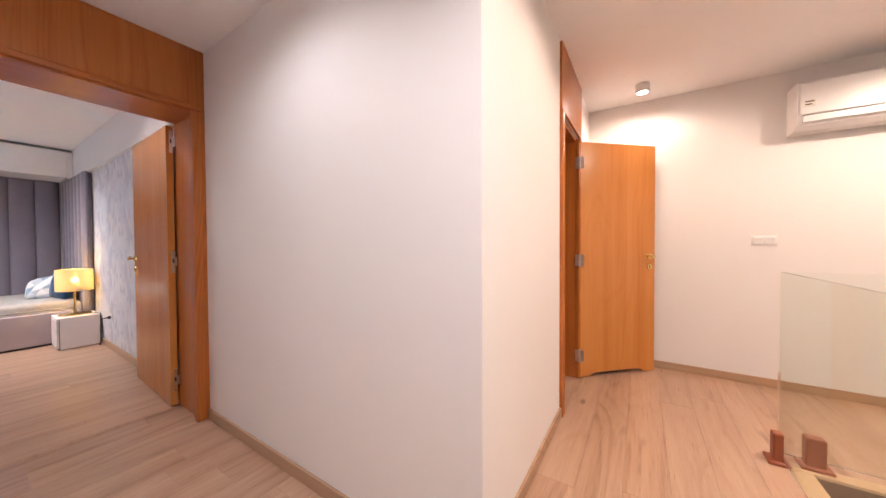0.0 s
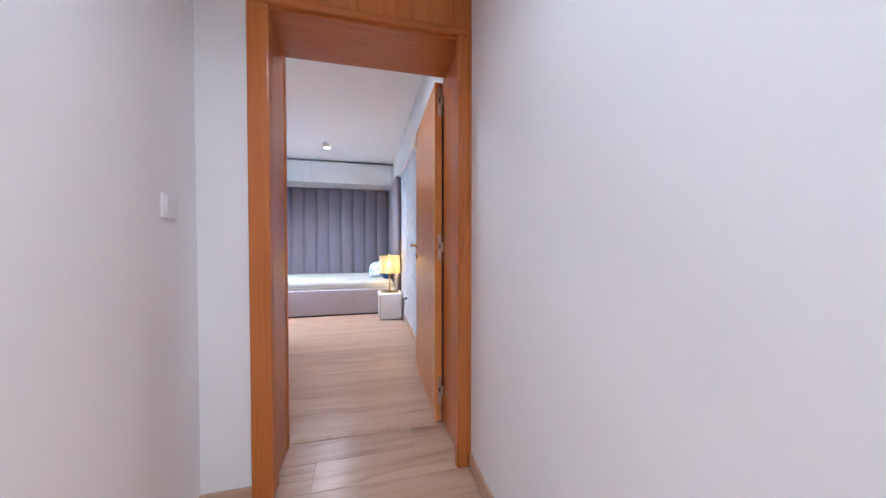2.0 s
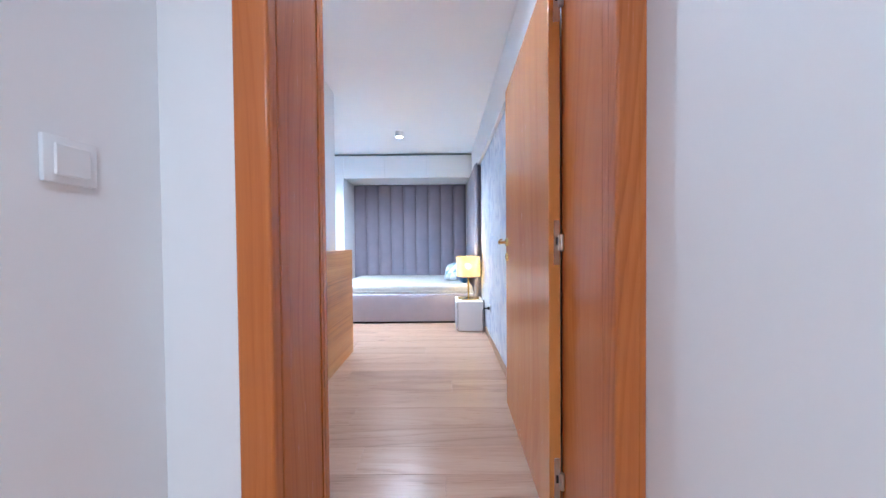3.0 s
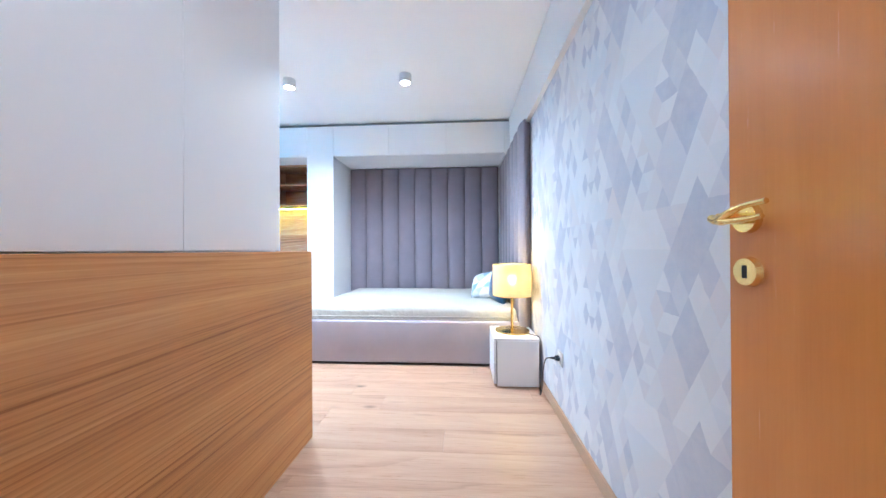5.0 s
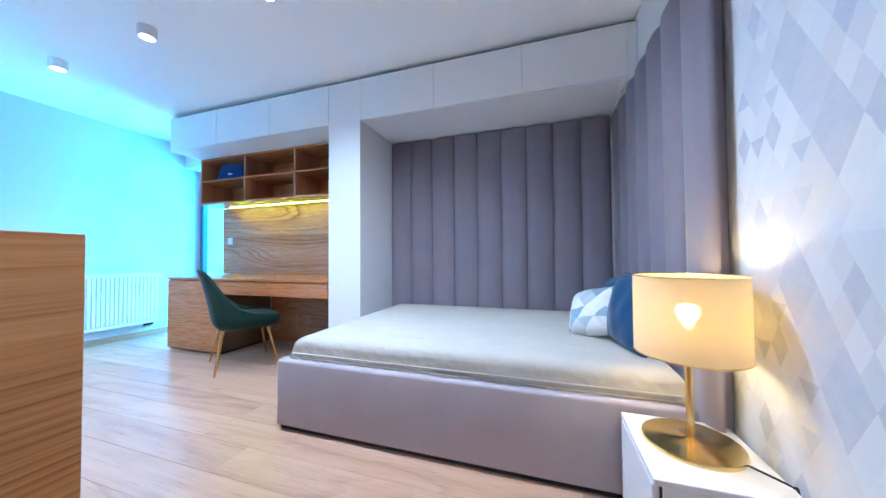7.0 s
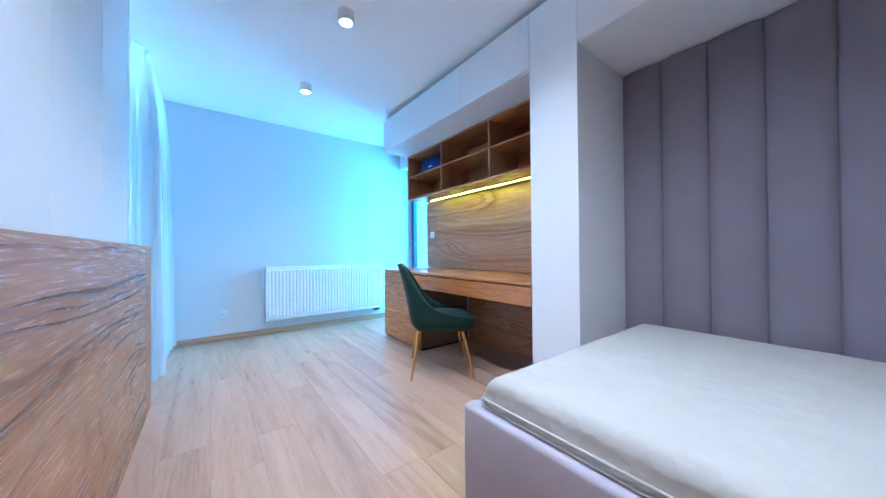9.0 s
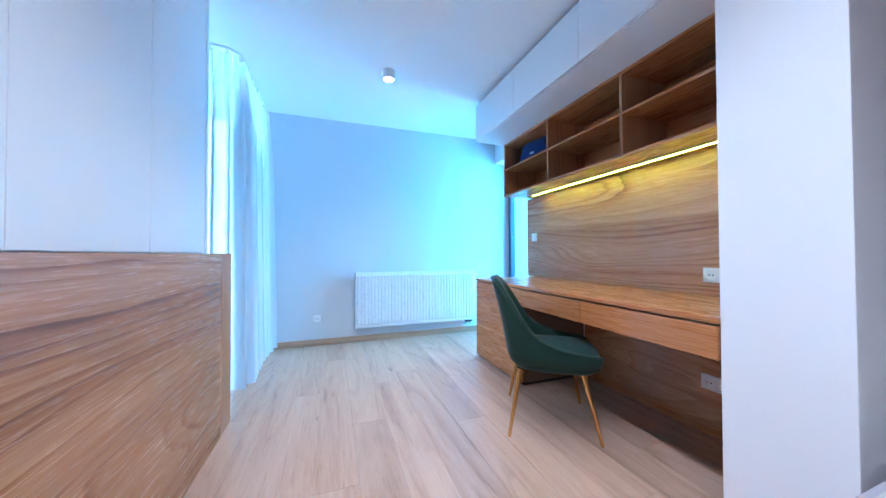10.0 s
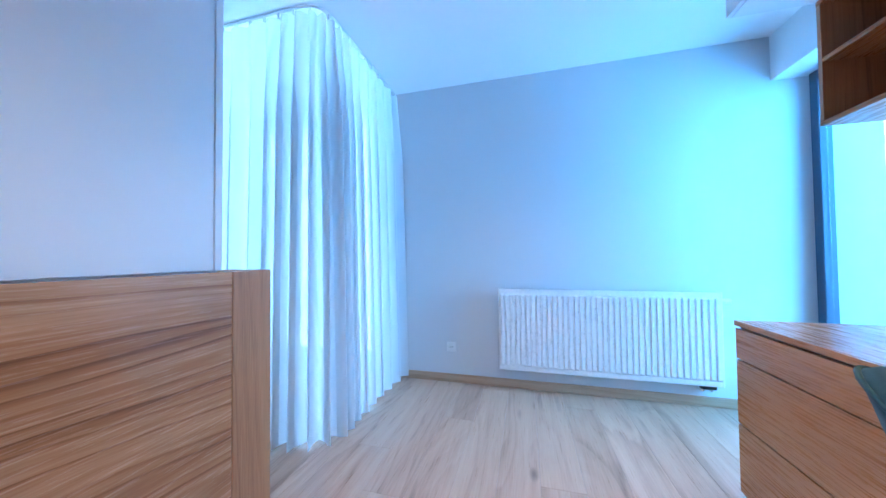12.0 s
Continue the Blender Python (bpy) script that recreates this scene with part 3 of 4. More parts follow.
window_unit("window_1", "tall dark-framed window beside the desk", "y", -7.56, -3.80, -2.99, 0.06, 2.20)
window_unit("window_2", "wide dark-framed balcony window behind sheer curtains", "x", -3.97, -4.40, -2.95, 0.0, 2.46, (-3.68,))
tagged(new("backdrop_desk_window", mesh_of("backdrop", box(-10.6, -10.5, -7.5, 0.5, -1.0, 4.0), M_BACK)), "pale overexposed outdoor brightness beyond the glass", "backdrop", kind="structure")
tagged(new("backdrop_balcony", mesh_of("backdrop", box(-7.0, 0.0, -7.6, -7.5, -1.0, 4.0), M_BACK)), "pale overexposed outdoor brightness beyond the balcony", "backdrop", kind="structure")

# ---- downlights ----


def downlight(x, y, z, group, energy, colour, cone=174, blend=1.0):
    d = thing("ceiling_downlight", "small white cylindrical surface downlight, switched on", "ceiling light", (x, y, z), 0, group)
    part("body", lathe([(0.052, 0.0), (0.052, -0.066), (0.049, -0.070), (0.041, -0.070), (0.038, -0.062), (0.0, -0.062)][::-1], 32), M_PLASTIC, d, "", 40)
    part("lens", lathe([(0.0, -0.0655), (0.037, -0.0655), (0.037, -0.063), (0.0, -0.063)], 24), M_SPOT, d, "glowing round lens")
    lamp("downlight_beam", "SPOT", pose(x, y, z - 0.075), energy, colour, radius=0.035, cone=cone, blend=blend)


for px, py in ((-5.705, 0.455), (-5.71, -0.571), (-5.715, -1.615), (-5.72, -2.683)):
    downlight(px, py, HC, "bedroom downlights", E_BED * (1.0 if py > -1 else 0.72), DOWN, 144 if py > -1 else 112)
downlight(0.06, 3.72, HC, "landing downlights", 0.18 * E_LAND, WARM, 178, 0.5)
# The next four are assumed, out of view, added to light landing and passage.
downlight(0.33, 2.00, HC, "landing downlights", 0.24 * E_LAND, WARM, 178, 0.5)
downlight(1.75, 2.9, HC, "landing downlights", 0.85 * E_LAND, WARM, 178, 0.5)
downlight(0.15, 0.75, HC, "landing downlights", 0.62 * E_LAND, DOWN, 160, 0.9)
downlight(-1.20, 0.90, 2.44, "landing downlights", E_PASS, DOWN, 164, 0.7)
# Assumed downlight out of view, added to brighten the doorway end of the bedroom.
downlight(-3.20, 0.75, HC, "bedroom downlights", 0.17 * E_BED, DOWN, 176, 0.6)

# ---- bed with padded wall panels ----


def slab_pad(w, h, d, r, nu=14, nv=8, top_round=None):
    """Upright padded channel: width along x from 0 to w, height along z from 0 to h, bulging to -y."""
    bm = bmesh.new()
    us = [0.5 - 0.5 * math.cos(math.pi * k / nu) for k in range(nu + 1)]
    vs = [0.0] + [r / h * (1 - math.cos(math.pi / 2 * k / nv)) for k in range(1, nv + 1)] + [0.5] + [1 - r / h * (1 - math.cos(math.pi / 2 * k / nv)) for k in range(nv, 0, -1)] + [1.0]
    grid = []
    for v in vs:
        edge = min(v, 1 - v) * h
        f = 1.0 if edge >= r else math.sqrt(max(0.0, 1 - (1 - edge / r) ** 2))
        row = []
        for u in us:
            g = abs(2 * u - 1)
            bulge = d * (0.30 + 0.70 * (1 - g ** 3.2)) if g < 0.999 else d * 0.12
            row.append(bm.verts.new((u * w, -bulge * (0.25 + 0.75 * f) if v not in (0.0, 1.0) else 0.0, v * h)))
        grid.append(row)
    for a, b in zip(grid, grid[1:]):
        for k in range(nu):
            bm.faces.new((a[k], a[k + 1], b[k + 1], b[k]))
    left, right = [row[0] for row in grid], [row[-1] for row in grid]
    for side in (left, right):
        back = [bm.verts.new((v.co.x, 0.0, v.co.z)) for v in side]
        for i in range(len(side) - 1):
            quad = (side[i], side[i + 1], back[i + 1], back[i])
            if len({tuple(round(c, 6) for c in q.co) for q in quad}) == 4:
                bm.faces.new(quad)
    bmesh.ops.remove_doubles(bm, verts=bm.verts[:], dist=1e-5)
    return bm


PZ0, PZ1 = 0.30, 2.103
back_panel = thing("padded_wall_panel", "grey-lilac velvet wall panel with vertical padded channels behind the bed", "wall panel", (-7.22, -0.578, PZ0), 90, "padded panels round the bed")
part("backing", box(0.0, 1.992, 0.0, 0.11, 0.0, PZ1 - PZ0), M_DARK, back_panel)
pad_back = mesh_of("channel", slab_pad(1.992 / 9, PZ1 - PZ0, 0.045, 0.03), M_VELVET_GREY, True)
for k in range(9):
    ch = new("channel", pad_back)
    ch.parent = back_panel
    ch.location = (k * 1.992 / 9, 0, 0)
side_panel = thing("padded_wall_panel", "grey-lilac velvet wall panel with padded channels along the bedside wall", "wall panel", (-7.225, 1.462, PZ0), 0, "padded panels round the bed")
part("backing", box(0.0, 1.50, 0.002, 0.046, 0.0, PZ1 - PZ0 - 0.025, bevel=0.01), M_VELVET_GREY, side_panel)
pad_side = mesh_of("channel", slab_pad(1.54 / 7, PZ1 - PZ0 - 0.015, 0.042, 0.03), M_VELVET_GREY, True)
for k in range(7):
    ch = new("channel", pad_side)
    ch.parent = side_panel
    ch.location = (k * 1.54 / 7, 0, 0)

bed = thing("bed_base", "low upholstered bed base in pale lilac velvet", "bed", (-5.765, -0.55, 0))
part("foot_panel", box(-0.075, 0.0, 0.0, 1.965, 0.022, 0.385, bevel=0.016, seg=4), M_BED, bed, "", 50)
part("side_panel", box(-1.40, -0.076, 0.0, 0.075, 0.022, 0.385, bevel=0.016, seg=4), M_BED, bed, "", 50)
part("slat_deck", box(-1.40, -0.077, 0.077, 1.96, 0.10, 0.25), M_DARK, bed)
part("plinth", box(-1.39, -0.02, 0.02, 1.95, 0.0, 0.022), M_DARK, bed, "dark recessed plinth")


def mattress_mesh(x0, x1, y0, y1, z0, z1):
    bm = bmesh.new()
    nx, ny = 64, 84
    r = 0.055

    def edge(d):
        return 1.0 if d >= r else math.sqrt(max(0.0, 1 - (1 - d / r) ** 2))
    def warped(k, n):
        t = k / n
        return 0.5 - 0.5 * math.copysign(abs(math.cos(math.pi * t)) ** 0.75, math.cos(math.pi * t))
    grid = []
    for i in range(nx + 1):
        row = []
        for j in range(ny + 1):
            x, y = x0 + (x1 - x0) * warped(i, nx), y0 + (y1 - y0) * warped(j, ny)
            d = min(x - x0, x1 - x, y - y0, y1 - y)
            wob = 0.006 * noise.noise((x * 2.2, y * 2.2, 0.3)) + 0.0025 * noise.noise((x * 9, y * 9, 4))
            row.append(bm.verts.new((x, y, z1 - 0.055 + 0.055 * edge(d) + wob)))
        grid.append(row)
    for i in range(nx):
        for j in range(ny):
            bm.faces.new((grid[i][j], grid[i + 1][j], grid[i + 1][j + 1], grid[i][j + 1]))
    rim = grid[0][:] + [grid[i][ny] for i in range(1, nx + 1)] + grid[nx][ny - 1::-1] + [grid[i][0] for i in range(nx - 1, 0, -1)]
    prev = rim
    for lvl in range(1, 9):
        z = z1 - 0.055 - (z1 - 0.055 - z0) * lvl / 8
        ring = []
        for v in rim:
            s = v.co.x * 1.0 + v.co.y * 1.0
            puff = 0.017 * math.sin(math.pi * lvl / 8) * (0.6 + 0.4 * math.cos(s * 85 + (2.0 if lvl % 4 < 2 else 0)))
            nx_ = -1 if abs(v.co.x - x0) < 1e-4 else (1 if abs(v.co.x - x1) < 1e-4 else 0)
            ny_ = -1 if abs(v.co.y - y0) < 1e-4 else (1 if abs(v.co.y - y1) < 1e-4 else 0)
            ring.append(bm.verts.new((v.co.x + puff * nx_, v.co.y + puff * ny_, z)))
        n = len(rim)
        for k in range(n):
            bm.faces.new((prev[k], prev[(k + 1) % n], ring[(k + 1) % n], ring[k]))
        prev = ring
    return bm


mattress = thing("mattress", "bare white quilted mattress lying in the bed base", "mattress", (0, 0, 0))
part("cover", mattress_mesh(-7.165, -5.815, -0.475, 1.40, 0.25, 0.503), M_TICK, mattress, "", True)
for z in (0.394, 0.418):
    part("piping", tube([(-7.15, -0.487, z), (-5.83, -0.487, z), (-5.807, -0.480, z), (-5.800, -0.46, z), (-5.800, 1.38, z)], 0.0045, 8), M_TICK, mattress, "", True)


def cushion(name, label, w, h, d, mat, m, group):
    n = 22
    bm = bmesh.new()
    sides = []
    for s in (-1, 1):
        grid = []
        for i in range(n + 1):
            row = []
            for j in range(n + 1):
                u, v = -1 + 2 * i / n, -1 + 2 * j / n
                f = max(0.0, (1 - u ** 2) * (1 - v ** 2)) ** 0.42
                pull = 1 - 0.09 * (1 - u * u) * abs(v) ** 3, 1 - 0.09 * (1 - v * v) * abs(u) ** 3
                crease = 0.012 * noise.noise((u * 2.3 + 7 * w, v * 2.3, s + d * 9)) * f
                round_off = 1 - 0.11 * (u * v) ** 2
                row.append(bm.verts.new((u * w / 2 * pull[1] * round_off, s * (d / 2 * f + crease), v * h / 2 * pull[0] * round_off)))
            grid.append(row)
        for i in range(n):
            for j in range(n):
                bm.faces.new((grid[i][j], grid[i + 1][j], grid[i + 1][j + 1], grid[i][j + 1]))
        sides.append(grid)
    bmesh.ops.remove_doubles(bm, verts=bm.verts[:], dist=1e-4)
    c = thing(name, label, "cushion", (0, 0, 0), 0, group)
    c.matrix_world = m
    part("cover", bm, mat, c, "", True)
    rim = []
    for a, b in (((-1, -1), (1, -1)), ((1, -1), (1, 1)), ((1, 1), (-1, 1)), ((-1, 1), (-1, -1))):
        for k in range(12):
            t = k / 12
            u, v = a[0] + (b[0] - a[0]) * t, a[1] + (b[1] - a[1]) * t
            round_off = 1 - 0.11 * (u * v) ** 2
            rim.append((u * w / 2 * (1 - 0.09 * (1 - v * v) * abs(u) ** 3) * round_off, 0, v * h / 2 * (1 - 0.09 * (1 - u * u) * abs(v) ** 3) * round_off))
    part("seam", tube(rim + [rim[0]], 0.004, 6), mat, c, "", True)
    return c


cushion("cushion", "petrol-blue velvet cushion leaning on the padded panel", 0.40, 0.39, 0.17, M_BLUE, pose(-6.145, 1.305, 0.676, -13, 5, 14), "cushions on the bed")
cushion("cushion", "petrol-blue velvet cushion standing in the bed corner", 0.42, 0.36, 0.14, M_BLUE, pose(-6.64, 1.315, 0.652, -14, -5, 4), "cushions on the bed")
cushion("cushion", "white cushion printed with blue and grey triangles", 0.33, 0.31, 0.15, M_CUSHION, pose(-6.385, 1.160, 0.628, -30, -14, 46), "cushions on the bed")

# ---- bedside ----
ns = thing("nightstand", "small white lacquered bedside cabinet with two plain drawers", "nightstand", (-5.37, 1.16, 0))
part("body", box(-0.37, 0.0, 0.022, 0.325, 0.006, 0.338, bevel=0.002), M_LACQUER, ns)
part("top", box(-0.375, 0.003, 0.0, 0.328, 0.339, 0.357, bevel=0.002), M_LACQUER, ns)
for z0, z1 in ((0.020, 0.172), (0.178, 0.332)):
    part("drawer", box(-0.368, -0.014, 0.0, 0.0185, z0, z1, bevel=0.0015), M_LACQUER, ns)
# Black sheet behind the drawer fronts, painting the shade in their gaps.
part("drawer_shadow_gap", box(-0.366, -0.004, 0.0185, 0.022, 0.012, 0.338), M_DARK, ns)

lampo = thing("table_lamp", "brass table lamp with a cream drum shade, lit", "lamp", (-5.585, 1.325, 0.357))
part("base", lathe([(0.134, 0.0), (0.135, 0.004), (0.132, 0.012), (0.02, 0.016), (0.012, 0.022), (0.0, 0.022)], 48), M_BRASS, lampo, "brushed brass disc base", 40)
part("stem", lathe([(0.011, 0.018), (0.011, 0.318), (0.016, 0.320), (0.016, 0.366), (0.0, 0.367)], 20), M_BRASS, lampo, "", 40)
shade_bm = lathe([(0.150, 0.284), (0.150, 0.532)], 56)
bmesh.ops.delete(shade_bm, geom=[f for f in shade_bm.faces if len(f.verts) > 4], context="FACES")
shade = part("shade", shade_bm, M_SHADE, lampo, "cream drum shade lined with gold", True)
for z in (0.284, 0.532):
    part("rim", tube([(0.150 * math.cos(2 * math.pi * k / 56), 0.150 * math.sin(2 * math.pi * k / 56), z) for k in range(57)], 0.0022, 6), M_BRASS, shade, "", True)
part("spider", lump([(-0.149, 0.149, -0.002, 0.002, 0.310, 0.313), (-0.002, 0.002, -0.149, 0.149, 0.3133, 0.316)]), M_BRASS, shade)
part("bulb", lathe([(0.0, 0.367), (0.013, 0.368), (0.016, 0.380), (0.030, 0.400), (0.033, 0.417), (0.024, 0.436), (0.0, 0.446)], 24), M_BULB, lampo, "glowing bulb", True)


def socket_plate(name, label, m, gangs=1, kind="socket", group="sockets and switches"):
    """Wall plate with its face towards -y of m."""
    s = thing(name, label, "socket" if kind == "socket" else "light switch", (0, 0, 0), 0, group)
    s.matrix_world = m
    w = 0.081 + 0.071 * (gangs - 1)
    part("frame", box(-w / 2, w / 2, -0.009, 0.0, -0.0405, 0.0405, bevel=0.003, seg=2), M_PLASTIC, s, "", 40)
    for g in range(gangs):
        cx = -0.0355 * (gangs - 1) + 0.071 * g
        if kind == "switch":
            part("rocker", box(cx - 0.0275, cx + 0.0275, -0.0135, -0.0092, -0.0275, 0.0275, bevel=0.002), M_PLASTIC, s)
        else:
            insert = part("insert", lathe([(0.0205, -0.002), (0.0205, 0.010), (0.026, 0.012), (0.0265, 0.0125), (0.0265, 0.0), (0.0, 0.0)][::-1], 24), M_PLASTIC, s, "", 40)
            insert.matrix_local = pose(cx, -0.0, 0, 90, 0, 0)
            for dx in (-0.0095, 0.0095):
                part("pin_hole", rod(bmesh.new(), (cx + dx, -0.0125, 0), (cx + dx, -0.0005, 0), 0.0038, None, 10), M_DARK, s)
    return s


socket_plate("wall_socket", "white socket on the papered wall with a black plug", pose(-4.955, YP, 0.362, 0, 0, 0))
cord = thing("lamp_cord", "black lamp cord with plug hanging to the floor", "cable", (0, 0, 0))
part("plug", rod(rod(bmesh.new(), (-4.955, YP - 0.0135, 0.362), (-4.955, YP - 0.035, 0.362), 0.017, 0.014, 16), (-4.955, YP - 0.035, 0.362), (-4.965, YP - 0.062, 0.360), 0.008, 0.005, 10), M_CABLE, cord, "", 40)
part("wire", tube(smooth_curve([(-4.965, YP - 0.062, 0.360), (-5.01, YP - 0.075, 0.335), (-5.09, YP - 0.07, 0.24), (-5.17, YP - 0.055, 0.11), (-5.235, YP - 0.05, 0.02), (-5.27, YP - 0.045, 0.006), (-5.32, YP - 0.03, 0.005), (-5.40, YP - 0.0235, 0.005)], 6), 0.0032, 8), M_CABLE, cord, "", True)
part("wire", tube(smooth_curve([(-5.50, YP - 0.08, 0.3605), (-5.46, YP - 0.045, 0.3605), (-5.44, YP - 0.022, 0.356), (-5.44, YP - 0.0085, 0.33), (-5.44, YP - 0.008, 0.10)], 6), 0.0032, 8), M_CABLE, cord, "", True)

# ---- fitted cabinets round the bed and over the desk ----
CX = -6.63


def wall_cabinet(y0, y1, label):
    c = thing("wall_cabinet", label, "cabinet", (CX, y0, 2.105), 0, "row of ceiling-high wall cabinets")
    w = y1 - y0
    part("body", box(XB - CX + 0.002, -0.021, 0.0005, w - 0.0005, 0.0, 0.340), M_LACQUER, c)
    part("door", box(-0.0195, 0.0, 0.0015, w - 0.0015, 0.002, 0.352, bevel=0.0012), M_LACQUER, c)
    return c


for y0, y1 in ((-0.568, 0.09), (0.09, 0.755), (0.755, 1.418)):
    wall_cabinet(y0, y1, "white handleless wall cabinet above the bed niche")
for y0, y1 in ((-2.932, -2.25), (-2.25, -1.562), (-1.562, -0.887)):
    wall_cabinet(y0, y1, "white handleless wall cabinet above the desk shelves")
tall = thing("tall_cabinet", "narrow white floor-to-ceiling cabinet between bed and desk", "cabinet", (CX, -0.885, 0))
part("body", box(XB - CX + 0.002, -0.020, 0.002, 0.314, 0.0, 2.445), M_LACQUER, tall)
part("front", box(-0.0185, 0.0, 0.0, 0.316, 0.004, 2.457, bevel=0.0015), M_LACQUER, tall)
# Grey filler that paints the shade between cabinet tops and ceiling.
setting("trim_shadow_gap", box(XB, CX - 0.055, -2.92, YP - 0.036, 2.4455, 2.4985), M_GAP_SHADE, "grey strip above the cabinets, its tone standing for the gap's shade", "trim")
setting("trim_cabinet_end", box(XB, CX - 0.004, 1.4185, YP - 0.0355, 2.088, 2.457), M_LACQUER, "white filler between cabinet and wall", "trim")
setting("trim_panel_end", box(XB, -7.222, 1.419, 1.462, 0.3, 2.09), M_WALL, "white filler in the bed corner", "trim")

# ---- desk wall ----
SY0, SY1 = -2.925, -0.887
shelf = thing("wall_shelf", "open walnut wall shelf with six compartments over the desk", "shelf", (-6.94, SY0, 1.575))
SW, SH = SY1 - SY0, 0.528
part("back_board", box(-0.392, -0.38, 0.0, SW, 0.0, SH), M_WALNUT_D, shelf)
part("bottom_board", box(-0.3795, 0.0, 0.0, SW, 0.0, 0.020, bevel=0.001), M_WALNUT_D, shelf)
part("top_board", box(-0.3795, 0.0, 0.0, SW, SH - 0.018, SH, bevel=0.001), M_WALNUT_D, shelf)
for y in (0.0, 0.672, 1.362, SW - 0.018):
    part("divider", box(-0.379, -0.001, y, y + 0.018, 0.0205, SH - 0.0185, bevel=0.001), M_WALNUT_Z, shelf)
for y0, y1 in ((0.0185, 0.6715), (0.6905, 1.3615), (1.3805, SW - 0.0185)):
    part("shelf_board", box(-0.379, -0.002, y0, y1, 0.262, 0.280, bevel=0.001), M_WALNUT_D, shelf)
strip = thing("led_strip", "glowing LED light strip under the wall shelf", "light strip", (-7.15, SY0 + 0.20, 1.573))
part("profile", box(-0.012, 0.012, 0.0, SW - 0.205, -0.008, 0.0), M_PLASTIC, strip)
part("diffuser", box(-0.0035, 0.0035, 0.002, SW - 0.207, -0.0100, -0.0082), M_LED, strip, "glowing diffuser")
panel = thing("desk_back_panel", "walnut veneer panel on the wall above the desk", "wall panel", (-7.27, -3.0, 0.757))
part("board", box(-0.066, 0.0, 0.0, 2.113, 0.0, 0.8165, bevel=0.001), M_WALNUT_Y, panel)
low_panel = thing("desk_modesty_panel", "walnut veneer panel on the wall under the desk", "wall panel", (-7.22, -2.15, 0.0))
part("board", box(-0.116, 0.0, 0.0, 1.263, 0.06, 0.728, bevel=0.001), M_WALNUT_Y, low_panel)
part("plinth", box(-0.116, -0.006, 0.0, 1.263, 0.0, 0.059), M_WALNUT_D, low_panel)

desk = thing("desk", "long built-in walnut desk with drawers", "desk", (-6.62, -2.92, 0))
DW = 2.033
part("top", box(-0.718, 0.004, -0.002, DW, 0.733, 0.755, bevel=0.002), M_WALNUT_D, desk)
# Strip and case are coloured dark to paint shade behind the drawer fronts.
part("top_gap", box(-0.60, -0.014, 0.01, DW - 0.002, 0.7235, 0.7325), M_GROOVE_SHADE, desk, "dark strip under the top, coloured for the groove's shade")
part("drawer_case", box(-0.60, -0.030, 0.014, 0.758, 0.02, 0.7155), M_GROOVE_SHADE, desk)
part("end_panel", box(-0.60, -0.022, 0.0, 0.0135, 0.02, 0.722), M_WALNUT_Z, desk)
for z0, z1 in ((0.022, 0.310), (0.3155, 0.587), (0.5925, 0.722)):
    part("drawer", box(-0.0215, 0.0, 0.001, 0.757, z0, z1, bevel=0.0015), M_WALNUT_D, desk)
for y0, y1 in ((0.7615, 1.356), (1.359, DW - 0.002)):
    part("drawer", box(-0.0215, 0.0, y0, y1, 0.598, 0.722, bevel=0.0015), M_WALNUT_D, desk)
part("apron_box", box(-0.55, -0.022, 0.7605, DW - 0.003, 0.60, 0.7155), M_WALNUT_D, desk)
part("plinth", box(-0.59, -0.03, 0.004, 0.754, 0.0, 0.0195), M_DARK, desk)

RIGHT = 90  # plates on the back wall face +x
socket_plate("light_switch", "white switch on the walnut desk panel", pose(-7.27, -2.87, 1.165, 0, 0, RIGHT), 1, "switch")
socket_plate("wall_socket", "white double socket on the walnut desk panel", pose(-7.27, -1.235, 0.872, 0, 0, RIGHT), 2)
socket_plate("wall_socket", "white double socket on the panel under the desk", pose(-7.22, -1.225, 0.292, 0, 0, RIGHT), 2)
socket_plate("wall_socket", "white socket beside the radiator", pose(-5.125, YR, 0.29, 0, 0, 180), 1)
socket_plate("light_switch", "white light switch beside the bedroom doorway", pose(-2.228, 0.353, 1.20, 0, 0, 180), 1, "switch")
socket_plate("light_switch", "white double light switch on the landing wall", pose(0.892, 4.10, 1.18, 0, 0, 0), 2, "switch")

bag = thing("pouch", "small dark-blue fabric pouch lying on the shelf", "bag", (-7.10, -2.60, 1.856), 8)
bmb = box(-0.065, 0.065, -0.195, 0.195, 0.0, 0.205, bevel=0.035, seg=4)
for v in bmb.verts:
    k = v.co.z / 0.205
    v.co.x *= 1.0 - 0.55 * k
    v.co.y *= 1.0 - 0.22 * k
    v.co.z += 0.012 * noise.noise((v.co.x * 18, v.co.y * 14, 2))
    v.co.z = max(0.0, v.co.z)
M_NAVY = fabric("navy_cloth", (0.012, 0.035, 0.16), 0.2)
part("body", bmb, M_NAVY, bag, "", 60)
part("zip", tube([(0.0, -0.13, 0.199), (0.0, 0.0, 0.207), (0.0, 0.13, 0.199)], 0.005, 8), M_DARK, bag)
part("strap", tube(smooth_curve([(0.03, 0.11, 0.10), (0.045, 0.15, 0.14), (0.035, 0.135, 0.175), (0.01, 0.10, 0.15)], 5), 0.007, 8), M_DARK, bag, "", True)
part("print", box(0.0, 0.003, -0.03, 0.02, 0.0, 0.018), M_PLASTIC, bag, "small white print").matrix_local = pose(0.0535, 0, 0.075, 0, -12, 0)

# ---- velvet chair ----


